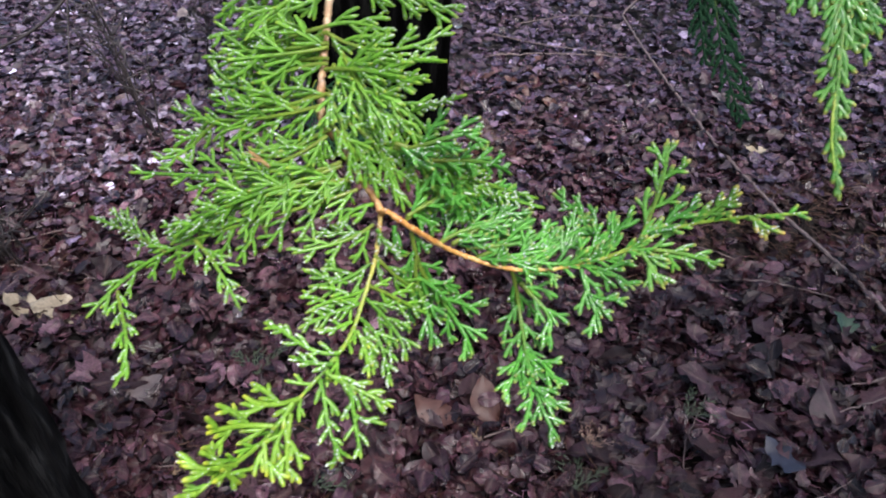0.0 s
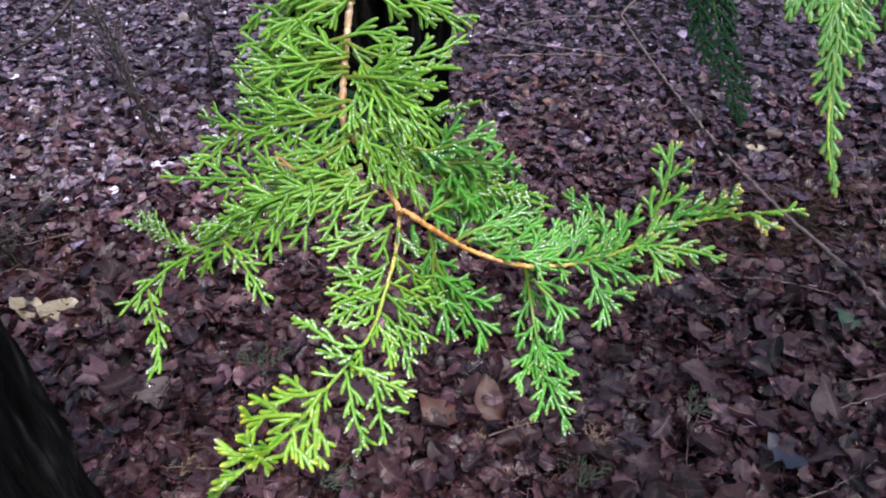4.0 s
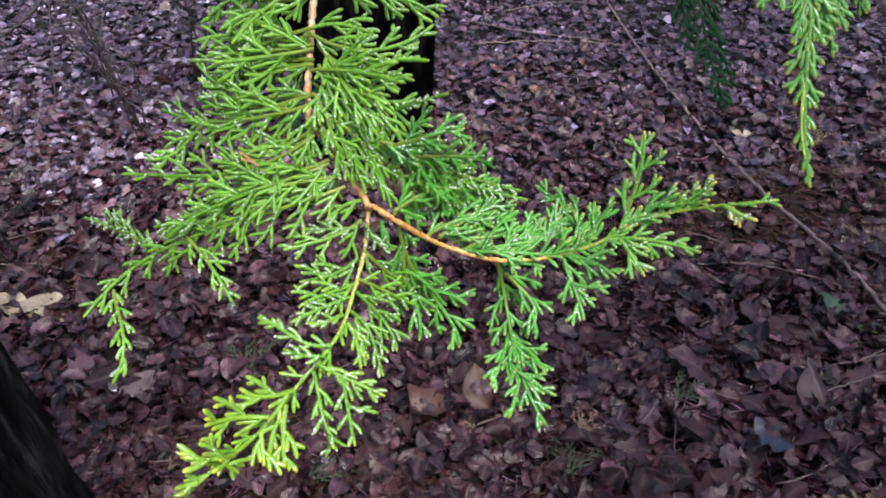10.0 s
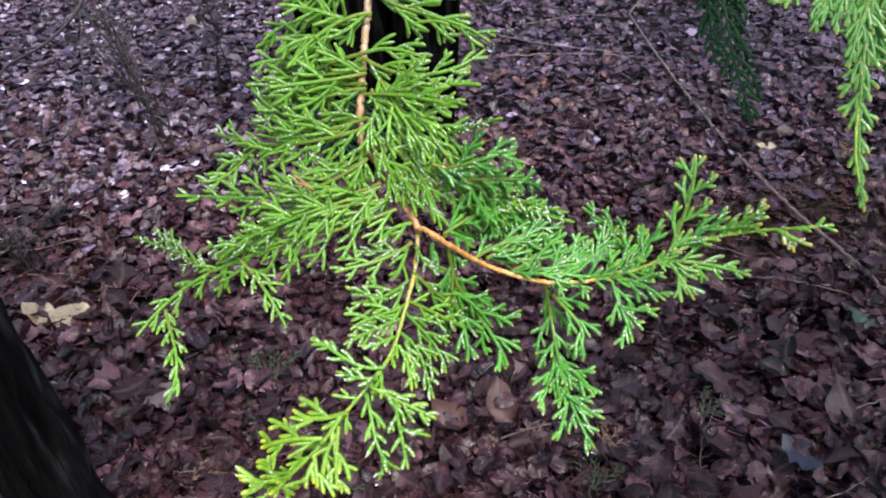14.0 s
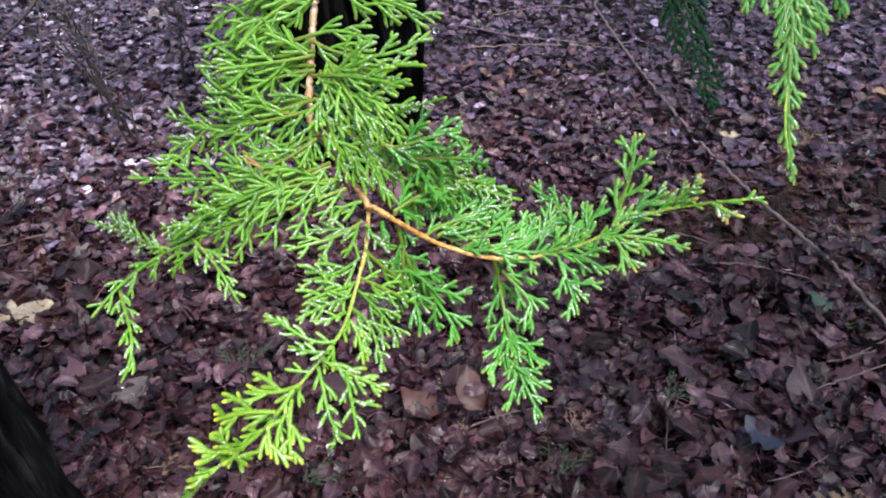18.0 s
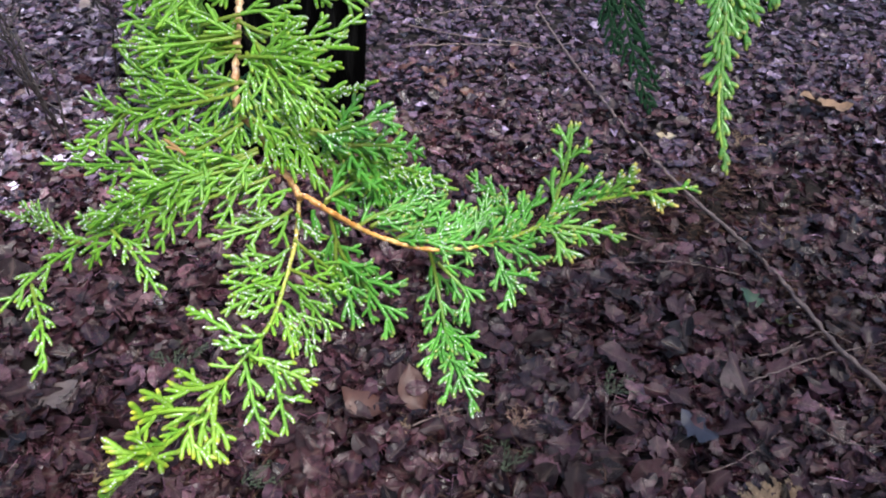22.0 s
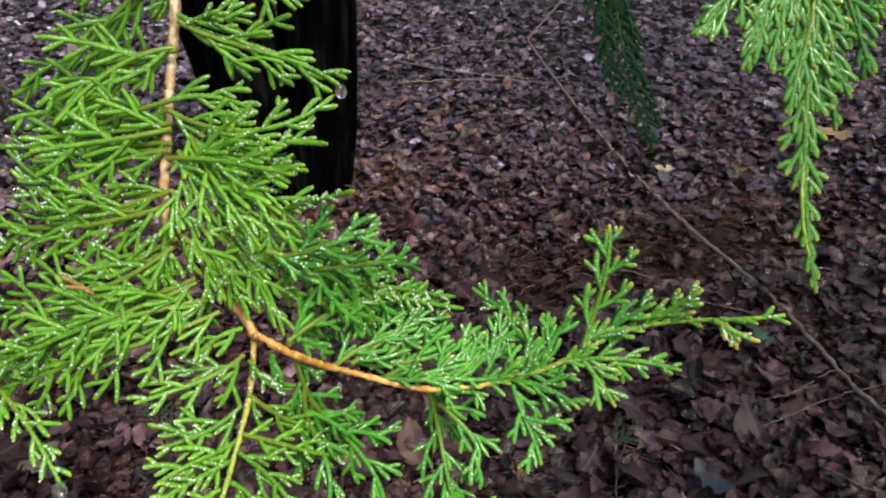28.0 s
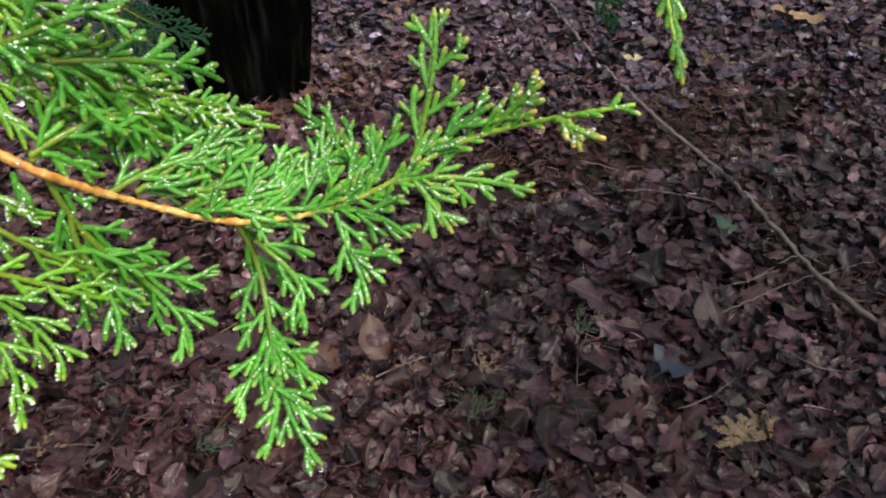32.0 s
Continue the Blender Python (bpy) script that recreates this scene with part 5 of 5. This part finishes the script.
one_leaf("fallen_leaf", "oval", 1.177, 2.386, 0.085, PALE_LEAF, "small pale oval leaf on brown litter", 85, (5, 0), 0.04)
one_leaf("fallen_leaf", "torn", 1.87, 2.535, 0.21, TAN_LEAF, "large tan ragged leaf on the litter", 75, (10, 6), 0.07)
one_leaf("fallen_leaf", "oval", -0.68, 1.246, 0.10, GREY_LEAF, "grey-pink pointed leaf on the litter", -55, (12, 0), 0.04)
one_leaf("fallen_leaf", "oak", 0.686, 1.258, 0.17, LITTER, "large wet brown leaf on the litter", 60, (10, 4), 0.04)
one_leaf("fallen_leaf", "oval", 0.939, 1.163, 0.16, LITTER, "large wet brown leaf standing on edge", 20, (35, 12), 0.05)
one_leaf("fallen_leaf", "oak", 0.44, 1.228, 0.12, LITTER, "large wet brown leaf on the litter", -20, (8, 5), 0.038)
one_leaf("fallen_leaf", "torn", 0.46, 1.13, 0.06, GREY_LEAF, "torn pinkish tan leaf", 30, (25, 0), 0.04)
BLUE_LEAF = plain_material("slate_wet_leaf", [(0.3, (0.012, 0.014, 0.026)), (0.6, (0.026, 0.030, 0.052)), (0.8, (0.045, 0.05, 0.08))], 30, 0.5)
one_leaf("fallen_leaf", "maple", 0.774, 1.03, 0.10, BLUE_LEAF, "slate-blue wet leaf shining on dark litter", 40, (8, 6), 0.055)
one_leaf("fallen_leaf", "oval", 0.136, 1.18, 0.12, ORANGE_LEAF, "broad russet leaf standing in the litter", 20, (28, 8), 0.055)
one_leaf("fallen_leaf", "oval", 0.015, 1.15, 0.12, ORANGE_LEAF, "broad russet leaf lying on the litter", 65, (14, -6), 0.05)
one_leaf("ivy_leaf", "maple", 1.083, 1.447, 0.075, IVY, "blue-green lobed ivy leaf growing through the litter", 15, (20, 5), 0.065)
one_leaf("ivy_leaf", "maple", 1.16, 1.37, 0.06, MOSS, "yellow-green ivy leaf low in the litter", 60, (10, 5), 0.035)
for k in range(16):
    one_leaf("fallen_leaf", "torn", 0.10 + 0.16 * rng.randn(), 2.36 + 0.12 * rng.randn(), 0.06 * rng.uniform(0.7, 1.5), ORANGE_LEAF, "russet dead leaf at the foot of the tree", rng.uniform(0, 360), rng.uniform(-25, 25, 2), 0.03, "russet leaves by the tree")
for k in range(10):
    one_leaf("fallen_leaf", "oak", 0.4 + 0.2 * rng.randn(), 2.95 + 0.15 * rng.randn(), 0.07, ORANGE_LEAF, "russet dead leaf among brown ones", rng.uniform(0, 360), rng.uniform(-25, 25, 2), 0.03, "russet leaves")


def fallen_spray(x, y, size, turn, material, label, fronds=3, lift=0.03, gap=0.011, width=0.0010):
    """A shed cypress spray lying on the litter."""
    ob = tagged(new("fallen_spray"), label, "twig")
    z = roll_of(x, y) + lift
    for k in range(fronds):
        a = radians(turn + (k - (fronds - 1) / 2) * 38 + rng.uniform(-8, 8))
        d = np.array((math.cos(a), math.sin(a), 0.12)) * size * 1000
        p = np.array((x, y, z)) * 1000
        spray(ob, p, p + d * 0.33 + (0, 0, 8), p + d * 0.66 + (0, 0, 8), p + d, size * 230, 3, (x, y, 3.0), material, 0.0, width, "frond", gap)
    return ob


def dead_spray_material(name, a, b, c):
    return plain_material(name, [(0.3, a), (0.55, b), (0.78, c)], 60, 0.6)


TANNED = dead_spray_material("tan_dead_spray", (0.08, 0.05, 0.03), (0.20, 0.135, 0.08), (0.36, 0.27, 0.175))
RUSSET = dead_spray_material("russet_dead_spray", (0.10, 0.058, 0.045), (0.22, 0.14, 0.105), (0.38, 0.27, 0.21))
SAGE = dead_spray_material("grey_green_spray", (0.02, 0.032, 0.018), (0.045, 0.065, 0.035), (0.09, 0.115, 0.065))
fallen_spray(0.36, 1.065, 0.07, 60, RUSSET, "russet dead cypress spray like a star on the litter", 4)
fallen_spray(0.193, 1.07, 0.07, 80, RUSSET, "brown dead cypress frond standing in the litter", 2)
fallen_spray(0.118, 1.06, 0.065, 110, TANNED, "pale brown dead cypress frond in the litter", 1)
fallen_spray(0.60, 1.162, 0.09, 30, SAGE, "grey-green shed cypress sprig on the leaves", 3)
fallen_spray(-0.42, 1.286, 0.11, 100, SAGE, "dull green shed cypress sprig lying on leaves", 3)
fallen_spray(0.311, 0.957, 0.09, 70, SAGE, "dull green shed cypress sprig lying on leaves", 3)
fallen_spray(-0.25, 0.96, 0.09, 20, SAGE, "dull green shed cypress sprig lying on leaves", 2)
fallen_spray(0.85, 0.825, 0.062, 95, TANNED, "tan dried cypress tuft on the dark leaves", 6, 0.045, 0.0045, 0.0016)
fallen_spray(0.90, 0.845, 0.05, 60, TANNED, "tan dried cypress tuft on the dark leaves", 5, 0.045, 0.0045, 0.0016)
fallen_spray(1.33, 1.72, 0.10, 80, TANNED, "tan dried cypress frond by the fallen branch", 3)
fallen_spray(1.42, 2.3, 0.11, 30, TANNED, "tan dried cypress frond in the litter", 3)
fallen_spray(0.78, 1.98, 0.10, 20, TANNED, "tan dried cypress frond in the litter", 3)
fallen_spray(1.55, 1.25, 0.09, 60, TANNED, "tan dried cypress frond in the litter", 3)
fallen_spray(-0.55, 1.0, 0.06, 40, TANNED, "tan dried cypress frond in the litter", 2)

# ---------------------------------------------------------------- rain drops
def drop_mesh(name, spots, material):
    sh = Shape()
    for (x, y, z), r, stretch in spots:
        start, rows, cols = len(sh.v), (4 if r < 0.001 else 9), (5 if r < 0.001 else 14)
        for i in range(rows + 1):
            th = math.pi * i / rows
            for k in range(cols):
                ph = 2 * math.pi * k / cols
                sh.v.append((x + r * math.sin(th) * math.cos(ph), y + r * math.sin(th) * math.sin(ph), z + r * stretch * math.cos(th)))
        for i in range(rows):
            for k in range(cols):
                j = (k + 1) % cols
                sh.f.append((start + i * cols + k, start + (i + 1) * cols + k, start + (i + 1) * cols + j, start + i * cols + j))
    me = sh.mesh(name, material)
    bm = bmesh.new()
    bm.from_mesh(me)
    bmesh.ops.remove_doubles(bm, verts=bm.verts, dist=1e-7)
    bm.to_mesh(me)
    bm.free()
    me.polygons.foreach_set("use_smooth", np.ones(len(me.polygons), bool))
    return me


for (x, y, z), r in (((-42.8, 206.6, 1229.6), 1.9), ((-89.1, 194.6, 1202.5), 1.6), ((-7.6, 160.2, 1202.0), 1.4), ((73.0, 191.3, 1175.9), 1.4), ((34.3, 270.6, 1309.0), 1.7), ((-56.7, 265.8, 1284.0), 1.8)):
    tagged(new("water_drop", drop_mesh("water_drop", [((x / 1000, y / 1000, z / 1000), r / 1000, 1.2)], WATER)), "clear rain drop hanging from a twig tip", "water drop", "rain drops")
beads = []
twigs = [o for o in branch.children_recursive if o.name.startswith("twig")]
lit_side = np.array((-0.1, -0.62, 0.78))
for o in twigs:
    for _ in range(rng.randint(4, 22)):
        ring = 6 * rng.randint(len(o.data.vertices) // 6)
        mid = np.mean([o.data.vertices[ring + k].co for k in range(6)], axis=0)
        r = (0.14 + 0.28 * rng.rand() ** 2.6) / 1000
        beads.append((mid + (lit_side + rng.uniform(-0.45, 0.45, 3)) * 0.00058, r, rng.uniform(0.8, 1.2)))
for o in [c for c in branch.children_recursive if c.name.startswith("stem")]:
    for _ in range(60):
        ring = 8 * rng.randint(len(o.data.vertices) // 8)
        mid = np.mean([o.data.vertices[ring + k].co for k in range(8)], axis=0)
        beads.append((mid + (lit_side + rng.uniform(-0.5, 0.5, 3)) * 0.0008, rng.uniform(0.15, 0.4) / 1000, 1.0))
tagged(new("rain_beads", drop_mesh("rain_beads", beads, BEAD)), "tiny clear rain beads clinging to the sprays", "water", kind="stuff")

# ---------------------------------------------------------------- single leaves on top of the litter nearest to the camera
leaf_meshes = []
for v, f, rib in TEMPLATES:
    sh = Shape()
    sh.v, sh.f, sh.a = list(v), f, {"rib": rib}
    leaf_meshes.append(sh.mesh("leaf", LITTER))
for _ in range(290):
    y = lr.uniform(0.72, 1.75)
    x = lr.uniform(-0.55 - 0.35 * y, 0.75 + 0.42 * y)
    ob = new("fallen_leaf", leaf_meshes[lr.randint(len(leaf_meshes))])
    k = 0.08 * lr.uniform(0.6, 1.4)
    ob.matrix_world = leaf_pose(x, y, 0.024 + 0.01 * lr.rand()) @ Matrix.Diagonal((k, k, k, 1))
    tagged(ob, "wet brown fallen leaf lying on the litter", "leaf", "fallen leaves nearest the branch")
